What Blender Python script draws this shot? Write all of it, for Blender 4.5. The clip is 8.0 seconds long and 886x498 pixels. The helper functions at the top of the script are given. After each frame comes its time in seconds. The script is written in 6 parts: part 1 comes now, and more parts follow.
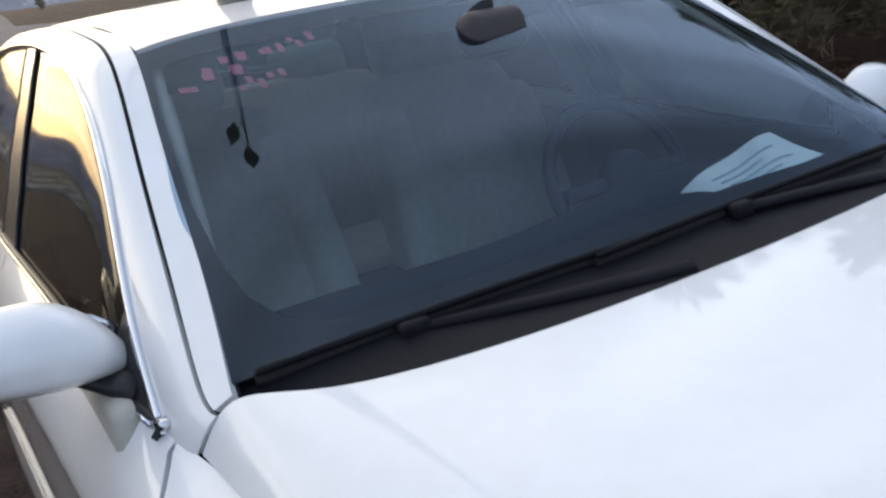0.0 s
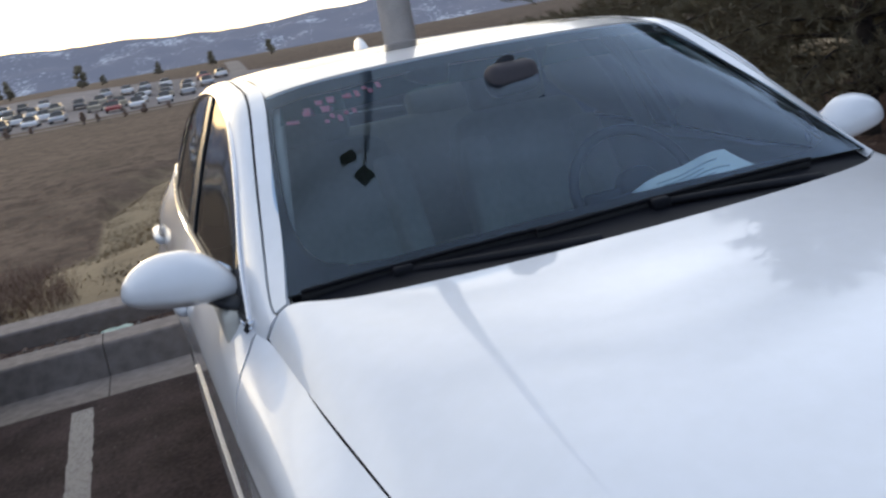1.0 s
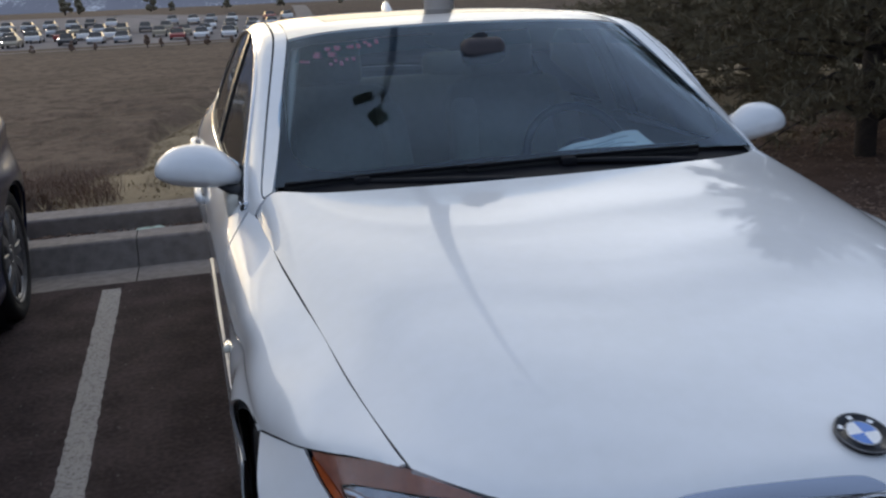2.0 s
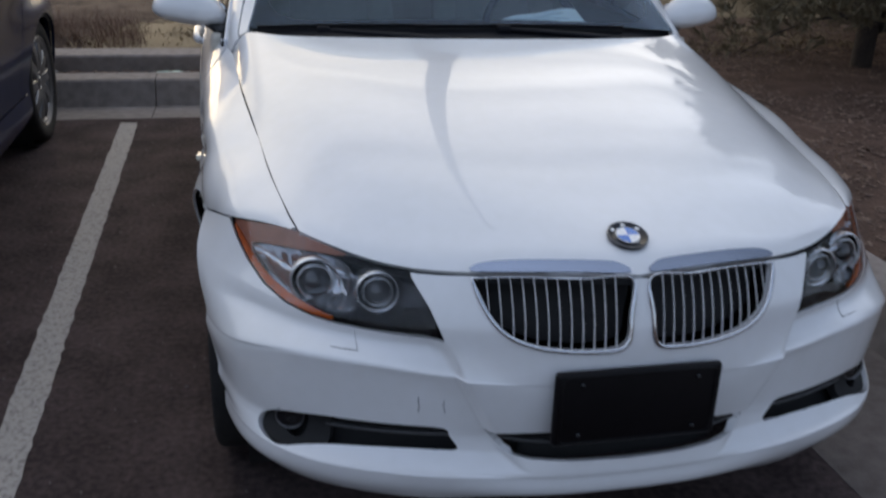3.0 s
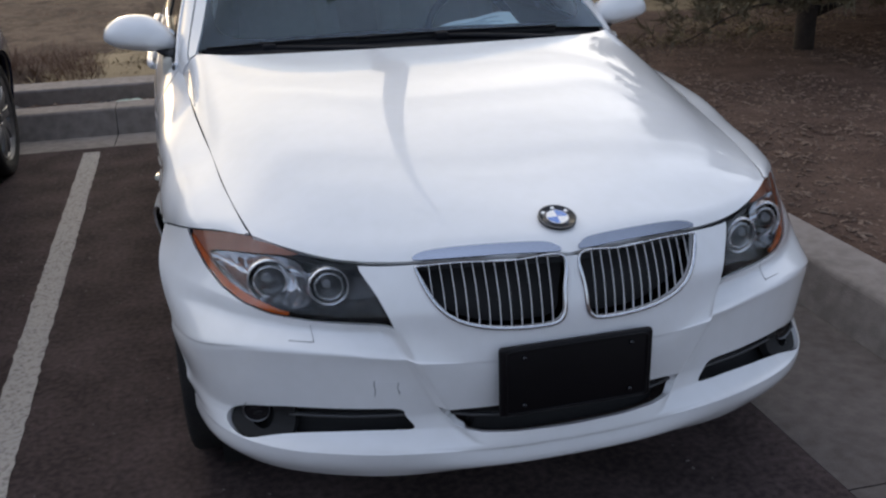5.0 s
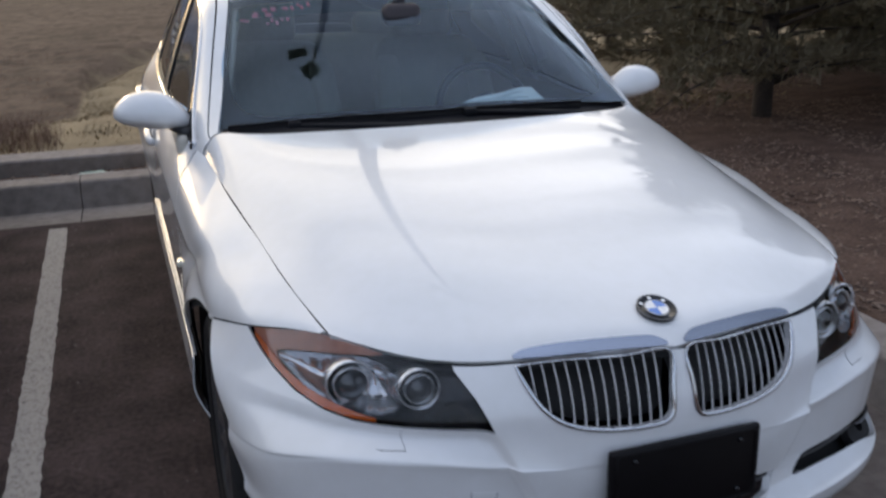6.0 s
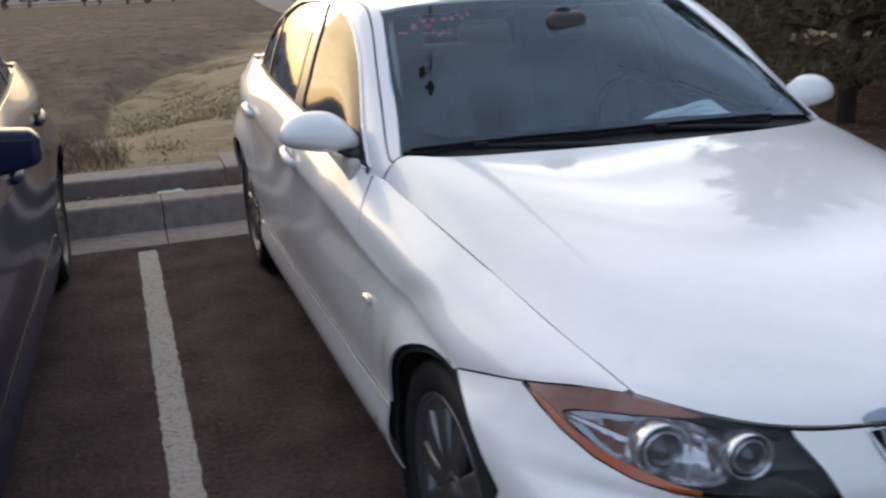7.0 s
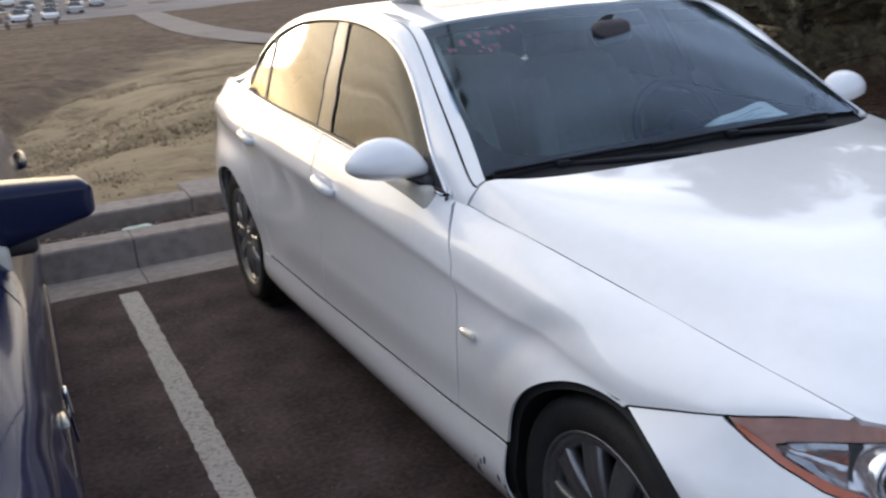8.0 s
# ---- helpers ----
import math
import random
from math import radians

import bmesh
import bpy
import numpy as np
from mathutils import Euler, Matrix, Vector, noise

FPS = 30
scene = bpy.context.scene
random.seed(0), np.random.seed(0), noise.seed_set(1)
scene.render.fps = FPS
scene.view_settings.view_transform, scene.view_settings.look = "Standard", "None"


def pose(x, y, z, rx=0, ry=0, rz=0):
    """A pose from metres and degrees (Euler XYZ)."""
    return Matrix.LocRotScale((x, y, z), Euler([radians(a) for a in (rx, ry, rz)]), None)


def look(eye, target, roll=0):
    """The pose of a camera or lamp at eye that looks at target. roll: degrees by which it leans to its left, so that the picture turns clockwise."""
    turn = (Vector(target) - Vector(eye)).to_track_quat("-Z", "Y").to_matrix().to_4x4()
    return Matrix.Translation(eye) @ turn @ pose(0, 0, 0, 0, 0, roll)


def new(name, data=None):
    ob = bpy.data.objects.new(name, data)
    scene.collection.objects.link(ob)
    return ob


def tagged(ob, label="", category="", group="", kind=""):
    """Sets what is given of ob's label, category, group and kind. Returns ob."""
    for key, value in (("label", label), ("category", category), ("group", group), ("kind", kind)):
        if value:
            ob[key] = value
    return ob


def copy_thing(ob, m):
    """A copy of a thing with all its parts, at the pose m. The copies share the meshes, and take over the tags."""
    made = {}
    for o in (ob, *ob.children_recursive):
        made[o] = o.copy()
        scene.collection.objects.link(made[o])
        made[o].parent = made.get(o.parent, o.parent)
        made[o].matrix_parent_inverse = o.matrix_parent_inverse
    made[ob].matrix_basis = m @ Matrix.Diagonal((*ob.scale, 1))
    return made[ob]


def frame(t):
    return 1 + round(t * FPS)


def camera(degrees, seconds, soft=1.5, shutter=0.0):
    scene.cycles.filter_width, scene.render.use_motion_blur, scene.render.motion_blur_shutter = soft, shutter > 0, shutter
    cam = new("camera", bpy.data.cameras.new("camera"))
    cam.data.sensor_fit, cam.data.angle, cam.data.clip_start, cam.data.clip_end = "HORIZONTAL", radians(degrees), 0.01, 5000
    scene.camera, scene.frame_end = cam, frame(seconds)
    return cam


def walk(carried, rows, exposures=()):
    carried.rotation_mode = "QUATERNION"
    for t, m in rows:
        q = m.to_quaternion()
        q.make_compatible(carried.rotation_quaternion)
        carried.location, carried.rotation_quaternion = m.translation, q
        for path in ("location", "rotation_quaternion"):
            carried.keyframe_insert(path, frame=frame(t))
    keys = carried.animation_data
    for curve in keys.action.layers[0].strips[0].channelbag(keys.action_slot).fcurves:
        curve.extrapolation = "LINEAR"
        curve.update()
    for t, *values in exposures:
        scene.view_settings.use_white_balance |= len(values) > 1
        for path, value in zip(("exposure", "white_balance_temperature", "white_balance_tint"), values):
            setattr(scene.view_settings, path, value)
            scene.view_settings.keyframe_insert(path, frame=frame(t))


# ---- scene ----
cam = camera(53.0, 8.0, soft=2.3, shutter=0.25)
PATH = [
    (0, (-0.959, 0.506, 1.408), (0.016, 2.141, 0.795), -8.1),
    (0.3, (-0.904, 0.271, 1.413), (-0.052, 1.983, 0.827), -12.4),
    (0.5, (-0.954, 0.154, 1.394), (-0.018, 1.83, 0.832), -11.0),
    (0.7, (-0.945, 0.004, 1.433), (-0.133, 1.739, 0.857), -13.3),
    (1, (-0.912, -0.212, 1.419), (-0.318, 1.638, 0.947), -10.4),
    (1.2, (-0.88, -0.303, 1.397), (-0.35, 1.54, 0.83), -9.3),
    (2.3, (-0.884, -1.034, 1.424), (-0.348, 0.822, 0.904), -0.4),
    (2.5, (-0.847, -1.126, 1.427), (-0.288, 0.71, 0.863), 0.3),
    (2.7, (-0.813, -1.233, 1.429), (-0.29, 0.588, 0.788), -0.2),
    (3, (-0.723, -1.39, 1.429), (-0.308, 0.408, 0.658), 2.1),
    (3.2, (-0.705, -1.47, 1.43), (-0.277, 0.304, 0.612), 2.7),
    (3.5, (-0.681, -1.52, 1.442), (-0.212, 0.255, 0.65), 0.7),
    (4, (-0.686, -1.55, 1.443), (-0.221, 0.24, 0.681), -1.5),
    (4.2, (-0.692, -1.551, 1.444), (-0.24, 0.244, 0.687), -1.5),
    (5.3, (-0.683, -1.519, 1.443), (-0.199, 0.274, 0.7), -1.6),
    (5.5, (-0.716, -1.488, 1.448), (-0.212, 0.309, 0.729), -1.6),
    (5.8, (-0.837, -1.384, 1.443), (-0.282, 0.405, 0.742), -0.5),
    (6, (-0.959, -1.307, 1.469), (-0.328, 0.485, 0.845), -0.9),
    (6.2, (-1.089, -1.232, 1.475), (-0.406, 0.557, 0.897), -1.7),
    (6.5, (-1.221, -1.142, 1.488), (-0.512, 0.64, 0.922), -2.7),
    (6.7, (-1.296, -1.067, 1.471), (-0.588, 0.706, 0.874), -0.9),
    (7, (-1.393, -0.901, 1.477), (-0.776, 0.901, 0.867), -1.8),
    (7.2, (-1.449, -0.796, 1.492), (-0.871, 1.007, 0.848), -3.2),
    (7.5, (-1.54, -0.695, 1.496), (-0.948, 1.12, 0.899), -3.8),
    (7.7, (-1.625, -0.64, 1.501), (-0.989, 1.162, 0.91), -3.8),
    (8, (-1.788, -0.577, 1.513), (-0.978, 1.149, 0.91), -4.1),
]
# the clip's camera brightens and warms its picture on the way
LIGHTS = [(0.0, 0.45, 6900, 11), (0.5, 0.40, 6600, 11), (1.0, 0.16, 6450, 11), (2.3, -0.28, 6350, 11), (2.5, -0.28, 6350, 11), (3.0, -0.06, 6700, 12), (3.5, 0.14, 6950, 13), (4.2, 0.16, 6950, 13), (5.5, 0.14, 6950, 13), (6.5, 0.22, 6950, 13), (7.0, 0.26, 6900, 13), (7.5, 0.38, 6900, 13), (8.0, 0.48, 6850, 13)]
walk(cam, [(t, look(eye, target, roll)) for t, eye, target, roll in PATH], LIGHTS)

# ---------- light ----------
SUN_AZ, SUN_EL = -9.0, 9.0          # degrees from +y towards +x, and above the horizon
world = bpy.data.worlds.new("sky")
scene.world = world
world.use_nodes = True


def build_sky():
    nt = world.node_tree
    nt.nodes.clear()
    N, L = nt.nodes.new, nt.links.new

    def math_node(op, a, b=None):
        n = N("ShaderNodeMath")
        n.operation = op
        for k, v in enumerate((a, b)):
            if v is None:
                continue
            if isinstance(v, (int, float)):
                n.inputs[k].default_value = v
            else:
                L(v, n.inputs[k])
        return n.outputs[0]
    out, bg = N("ShaderNodeOutputWorld"), N("ShaderNodeBackground")
    sky = N("ShaderNodeTexSky")
    sky.sky_type, sky.sun_disc = "NISHITA", False
    sky.sun_elevation, sky.sun_rotation = radians(SUN_EL), radians(SUN_AZ)
    sky.air_density, sky.dust_density, sky.ozone_density = 1.0, 1.6, 1.0
    co, sep, comb = N("ShaderNodeTexCoord"), N("ShaderNodeSeparateXYZ"), N("ShaderNodeCombineXYZ")
    L(co.outputs["Generated"], sep.inputs[0])
    # high cloud sheet: the direction carried up to a level plane
    lift = math_node("ADD", math_node("MAXIMUM", sep.outputs[2], 0.0), 0.13)
    L(math_node("DIVIDE", sep.outputs[0], lift), comb.inputs[0])
    L(math_node("DIVIDE", sep.outputs[1], lift), comb.inputs[1])
    mp = N("ShaderNodeMapping")
    mp.inputs["Scale"].default_value = (0.55, 1.9, 1.0)
    mp.inputs["Rotation"].default_value = (0, 0, 0.62)
    n1 = N("ShaderNodeTexNoise")
    n1.inputs["Scale"].default_value, n1.inputs["Detail"].default_value = 1.15, 6
    n1.inputs["Roughness"].default_value, n1.inputs["Distortion"].default_value = 0.56, 1.1
    streak = N("ShaderNodeMapRange")
    streak.inputs["From Min"].default_value, streak.inputs["From Max"].default_value = 0.36, 0.64
    streak.inputs["To Min"].default_value, streak.inputs["To Max"].default_value = 0.68, 1.20
    # glow of the veiled low sun
    d = Vector((math.sin(radians(SUN_AZ)) * math.cos(radians(SUN_EL)), math.cos(radians(SUN_AZ)) * math.cos(radians(SUN_EL)), math.sin(radians(SUN_EL))))
    dot = N("ShaderNodeVectorMath")
    dot.operation = "DOT_PRODUCT"
    dot.inputs[1].default_value = d
    glow = N("ShaderNodeValToRGB")
    e = glow.color_ramp.elements
    e[0].position, e[0].color = 0.0, (0.27, 0.34, 0.48, 1)
    e[1].position, e[1].color = 1.0, (1.30, 1.16, 0.90, 1)
    for at, c in ((0.15, (0.52, 0.61, 0.78, 1)), (0.55, (0.72, 0.79, 0.90, 1)), (0.82, (0.93, 0.91, 0.87, 1)), (0.95, (1.08, 1.00, 0.83, 1))):
        glow.color_ramp.elements.new(at).color = c
    veil, gain, both = N("ShaderNodeVectorMath"), N("ShaderNodeVectorMath"), N("ShaderNodeVectorMath")
    veil.operation, gain.operation, both.operation = "SCALE", "SCALE", "ADD"
    gain.inputs["Scale"].default_value = SKY_GAIN
    L(comb.outputs[0], mp.inputs["Vector"])
    L(mp.outputs[0], n1.inputs["Vector"])
    L(n1.outputs["Fac"], streak.inputs["Value"])
    # fine combed wisps, drawn out along the same wind
    mp2, n2, wisp = N("ShaderNodeMapping"), N("ShaderNodeTexNoise"), N("ShaderNodeMapRange")
    mp2.inputs["Scale"].default_value = (0.35, 2.6, 1.0)
    mp2.inputs["Rotation"].default_value = (0, 0, 0.30)
    n2.inputs["Scale"].default_value, n2.inputs["Detail"].default_value = 1.0, 4
    n2.inputs["Roughness"].default_value, n2.inputs["Distortion"].default_value = 0.5, 0.7
    wisp.inputs["From Min"].default_value, wisp.inputs["From Max"].default_value = 0.38, 0.62
    wisp.inputs["To Min"].default_value, wisp.inputs["To Max"].default_value = 0.62, 1.34
    L(comb.outputs[0], mp2.inputs["Vector"])
    L(mp2.outputs[0], n2.inputs["Vector"])
    L(n2.outputs["Fac"], wisp.inputs["Value"])
    L(co.outputs["Generated"], dot.inputs[0])
    L(dot.outputs["Value"], glow.inputs[0])
    L(glow.outputs[0], veil.inputs[0])
    L(math_node("MULTIPLY", streak.outputs[0], wisp.outputs[0]), veil.inputs["Scale"])
    L(sky.outputs[0], gain.inputs[0])
    L(veil.outputs[0], both.inputs[0])
    L(gain.outputs[0], both.inputs[1])
    L(both.outputs[0], bg.inputs["Color"])
    bg.inputs["Strength"].default_value = SKY_STRENGTH
    L(bg.outputs[0], out.inputs[0])


SKY_GAIN, SKY_STRENGTH = 0.03, 1.41
build_sky()
sun = new("sun", bpy.data.lights.new("sun", "SUN"))
sun.data.energy, sun.data.angle, sun.data.color = 0.22, radians(6), (1.0, 0.90, 0.76)
sun.matrix_world = look((0, 0, 0), (-math.sin(radians(SUN_AZ)) * math.cos(radians(SUN_EL)), -math.cos(radians(SUN_AZ)) * math.cos(radians(SUN_EL)), -math.sin(radians(SUN_EL))))


# ---------- materials ----------
def mat(name, color, rough=0.5, metal=0.0, coat=0.0, vary=0.0, scale=8.0, bump=0.0, bump_scale=60.0, tint=None, spread=None, coords="Object", spec=None, detail=6):
    """A surface with two scales of colour variation and fine relief."""
    m = bpy.data.materials.new(name)
    m.use_nodes = True
    nt = m.node_tree
    N, L = nt.nodes.new, nt.links.new
    b = nt.nodes["Principled BSDF"]
    b.inputs["Base Color"].default_value = (*color, 1)
    b.inputs["Roughness"].default_value, b.inputs["Metallic"].default_value = rough, metal
    if coat:
        b.inputs["Coat Weight"].default_value, b.inputs["Coat Roughness"].default_value = coat, 0.02
    if spec is not None:
        b.inputs["Specular IOR Level"].default_value = spec
    if vary or bump:
        co = N("ShaderNodeTexCoord")
    if vary:
        tint = tint or tuple(c * (1 - vary) for c in color)
        n1, n2 = N("ShaderNodeTexNoise"), N("ShaderNodeTexNoise")
        n1.inputs["Scale"].default_value, n1.inputs["Detail"].default_value = scale, detail
        n2.inputs["Scale"].default_value, n2.inputs["Detail"].default_value = scale * 11, 3
        add = N("ShaderNodeMath")
        add.operation = "ADD"
        half = N("ShaderNodeMath")
        half.operation = "MULTIPLY"
        half.inputs[1].default_value = 0.5
        r = N("ShaderNodeValToRGB")
        r.color_ramp.elements[0].position, r.color_ramp.elements[1].position = spread or (0.38, 0.62)
        mx = N("ShaderNodeMix")
        mx.data_type = "RGBA"
        mx.inputs["A"].default_value, mx.inputs["B"].default_value = (*color, 1), (*tint, 1)
        L(co.outputs[coords], n1.inputs["Vector"])
        L(co.outputs[coords], n2.inputs["Vector"])
        L(n1.outputs["Fac"], add.inputs[0])
        L(n2.outputs["Fac"], add.inputs[1])
        L(add.outputs[0], half.inputs[0])
        L(half.outputs[0], r.inputs[0])
        L(r.outputs[0], mx.inputs["Factor"])
        L(mx.outputs["Result"], b.inputs["Base Color"])
    if bump:
        n3, bp = N("ShaderNodeTexNoise"), N("ShaderNodeBump")
        n3.inputs["Scale"].default_value, n3.inputs["Detail"].default_value = bump_scale, 5
        bp.inputs["Strength"].default_value, bp.inputs["Distance"].default_value = min(1.0, bump), 0.01
        L(co.outputs[coords], n3.inputs["Vector"])
        L(n3.outputs["Fac"], bp.inputs["Height"])
        L(bp.outputs[0], b.inputs["Normal"])
    return m


def pane(name, tint, ior=1.6, rough=0.0, sheen=(1, 1, 1)):
    """A thin sheet of glass: tinted see-through with a mirror gloss by Fresnel."""
    m = bpy.data.materials.new(name)
    m.use_nodes = True
    nt = m.node_tree
    nt.nodes.clear()
    N, L = nt.nodes.new, nt.links.new
    o, mx, tr, gl, fr = N("ShaderNodeOutputMaterial"), N("ShaderNodeMixShader"), N("ShaderNodeBsdfTransparent"), N("ShaderNodeBsdfGlossy"), N("ShaderNodeFresnel")
    tr.inputs["Color"].default_value = (*tint, 1)
    gl.inputs["Roughness"].default_value = rough
    gl.inputs["Color"].default_value = (*sheen, 1)
    fr.inputs["IOR"].default_value = ior
    L(fr.outputs[0], mx.inputs[0])
    L(tr.outputs[0], mx.inputs[1])
    L(gl.outputs[0], mx.inputs[2])
    L(mx.outputs[0], o.inputs[0])
    return m


PAINT = mat("white_paint", (0.80, 0.80, 0.81), 0.32, coat=1.0, vary=0.03, scale=2.5, tint=(0.77, 0.77, 0.77))
NAVY = mat("navy_paint", (0.010, 0.014, 0.045), 0.22, coat=0.25, spec=0.15, vary=0.2, scale=3)
BLACK = mat("black_plastic", (0.018, 0.018, 0.020), 0.45, vary=0.3, scale=20, bump=0.15, bump_scale=400)
SOFTBLACK = mat("matt_black", (0.008, 0.008, 0.009), 0.8, vary=0.3, scale=9)
GLOSSBLACK = mat("gloss_black", (0.008, 0.008, 0.010), 0.12)
PILLARBLACK = mat("pillar_black", (0.020, 0.019, 0.018), 0.22, spec=0.4)
CHROME = mat("chrome", (0.64, 0.65, 0.68), 0.08, 1.0)
SATIN = mat("satin_alloy", (0.21, 0.21, 0.22), 0.36, 0.8, vary=0.25, scale=14)
RUBBER = mat("rubber", (0.014, 0.014, 0.015), 0.75, vary=0.5, scale=30, tint=(0.024, 0.022, 0.021), bump=0.3, bump_scale=150, spec=0.25)
GLASS = pane("windscreen_glass", (0.72, 0.85, 0.93), 1.59, sheen=(0.57, 0.72, 0.92))
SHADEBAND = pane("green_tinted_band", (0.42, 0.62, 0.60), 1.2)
SIDEGLASS = pane("tinted_glass", (0.22, 0.23, 0.23), 1.46, rough=0.05, sheen=(0.78, 0.78, 0.78))
LENS = pane("clear_lens", (0.95, 0.96, 0.97), 1.44)
AMBER = mat("amber_reflector", (0.52, 0.21, 0.13), 0.22, coat=0.6, vary=0.3, scale=60)
LEATHER = mat("taupe_leather", (0.62, 0.58, 0.45), 0.55, vary=0.15, scale=5, bump=0.2, bump_scale=250)
TRIMLIGHT = mat("light_cabin_trim", (0.50, 0.47, 0.41), 0.8, vary=0.1, scale=6)
DASH = mat("dark_dashboard", (0.016, 0.018, 0.024), 0.7, vary=0.2, scale=8, bump=0.05, bump_scale=500)
PLATEBLACK = mat("satin_black_film", (0.006, 0.005, 0.006), 0.45, vary=0.3, scale=15, bump=0.05, bump_scale=200, spec=0.18)
COWL = mat("weathered_black_plastic", (0.005, 0.0055, 0.009), 0.65, vary=0.4, scale=14, bump=0.1, bump_scale=300, spec=0.2)
PAPER = mat("pale_paper", (0.88, 0.94, 0.88), 0.8, vary=0.06, scale=5)
BLUE = mat("badge_blue", (0.03, 0.16, 0.55), 0.25, coat=1.0)
WHITE = mat("badge_white", (0.82, 0.82, 0.82), 0.25, coat=1.0)
RED = mat("tail_lamp_red", (0.35, 0.012, 0.012), 0.15, coat=1.0)
PINK = mat("faded_red_marker", (0.62, 0.16, 0.20), 0.6)
ASPHALT = mat("asphalt", (0.054, 0.0395, 0.0385), 0.95, vary=0.5, scale=4.5, tint=(0.140, 0.102, 0.098), spread=(0.40, 0.68), bump=1.0, bump_scale=260, spec=0.15, detail=12)
PALEPATH = mat("pale_paving", (0.25, 0.22, 0.20), 0.95, vary=0.2, scale=0.3, tint=(0.20, 0.175, 0.16), spec=0.1)
CONCRETE = mat("concrete", (0.30, 0.262, 0.24), 0.95, vary=0.3, scale=1.6, tint=(0.20, 0.172, 0.155), bump=0.35, bump_scale=180, spec=0.2)
# a darker concrete, used for the gutter pan beside the car
DARKCONCRETE = mat("dark_concrete", (0.155, 0.132, 0.122), 0.95, vary=0.35, scale=1.9, tint=(0.10, 0.084, 0.077), bump=0.35, bump_scale=180, spec=0.15)
LINEPAINT = mat("worn_line_paint", (0.43, 0.395, 0.36), 0.9, vary=0.6, scale=70, tint=(0.10, 0.085, 0.078), spread=(0.51, 0.63), bump=0.5, bump_scale=220)
SOIL = mat("bark_mulch", (0.140, 0.092, 0.072), 0.95, vary=0.5, scale=5, tint=(0.066, 0.043, 0.035), bump=1.0, bump_scale=45, spec=0.1)
GRASS = mat("dead_grass", (0.34, 0.265, 0.165), 0.95, vary=0.5, scale=0.8, tint=(0.17, 0.125, 0.08), spec=0.1)
WEED = mat("dry_weed", (0.23, 0.155, 0.115), 0.95, vary=0.4, scale=3, tint=(0.135, 0.088, 0.066), spec=0.1)
NEEDLES = mat("pine_needles", (0.21, 0.18, 0.115), 0.7, vary=0.5, scale=1.5, tint=(0.105, 0.086, 0.056), spec=0.25)
CHIPS = mat("bark_chips", (0.26, 0.185, 0.142), 0.95, vary=0.6, scale=9, tint=(0.072, 0.048, 0.039), spec=0.1)
STONES = mat("small_stones", (0.20, 0.18, 0.165), 0.9, vary=0.4, scale=20, spec=0.2)
FARLOT = mat("far_asphalt", (0.24, 0.215, 0.21), 0.95, vary=0.3, scale=0.05, spec=0.1)
POLE = mat("galvanised_pole", (0.76, 0.76, 0.77), 0.5, 0.0, vary=0.15, scale=9)
BARK = mat("pine_bark", (0.050, 0.036, 0.028), 0.95, vary=0.6, scale=9, tint=(0.022, 0.016, 0.013), bump=1.0, bump_scale=30)


# ---------- mesh tools ----------
def obj(name, V, F, material, parent=None, label="", smooth=True):
    me = bpy.data.meshes.new(name)
    me.from_pydata([tuple(map(float, v)) for v in V], [], [tuple(int(i) for i in f) for f in F])
    if smooth:
        me.polygons.foreach_set("use_smooth", [True] * len(me.polygons))
    me.materials.append(material)
    me.update()
    ob = new(name, me)
    if parent is not None:
        ob.parent = parent
    if label:
        tagged(ob, label)
    return ob


def part(name, bm, material, parent=None, label="", smooth=True, m=None):
    """Links a bmesh as one mesh object."""
    if m is not None:
        bmesh.ops.transform(bm, matrix=m, verts=bm.verts)
    bmesh.ops.recalc_face_normals(bm, faces=bm.faces)
    me = bpy.data.meshes.new(name)
    bm.to_mesh(me)
    bm.free()
    if smooth:
        me.polygons.foreach_set("use_smooth", [True] * len(me.polygons))
    me.materials.append(material)
    ob = new(name, me)
    if parent is not None:
        ob.parent = parent
    if label:
        tagged(ob, label)
    return ob


def thing(name, label, category, group="", kind="", at=(0, 0, 0)):
    ob = new(name)
    ob.empty_display_size = 0.1
    ob.location = at
    return tagged(ob, label, category, group, kind)


def box_bm(size, at=(0, 0, 0), bevel=0.0, seg=2, m=None):
    bm = bmesh.new()
    bmesh.ops.create_cube(bm, size=1.0)
    bmesh.ops.scale(bm, vec=size, verts=bm.verts)
    if bevel:
        bmesh.ops.bevel(bm, geom=bm.edges[:], offset=bevel, segments=seg, affect="EDGES", profile=0.5)
    if m is not None:
        bmesh.ops.transform(bm, matrix=m, verts=bm.verts)
    bmesh.ops.translate(bm, vec=at, verts=bm.verts)
    return bm


def merge_bm(*bms):
    out = bmesh.new()
    for b in bms:
        me = bpy.data.meshes.new("join")
        b.to_mesh(me)
        b.free()
        out.from_mesh(me)
        bpy.data.meshes.remove(me)
    return out


def cyl_bm(r1, r2, length, seg=24, m=None, caps=True):
    """A cylinder or cone along z, from 0 to length."""
    bm = bmesh.new()
    bmesh.ops.create_cone(bm, cap_ends=caps, segments=seg, radius1=r1, radius2=r2, depth=length)
    bmesh.ops.translate(bm, vec=(0, 0, length / 2), verts=bm.verts)
    if m is not None:
        bmesh.ops.transform(bm, matrix=m, verts=bm.verts)
    return bm


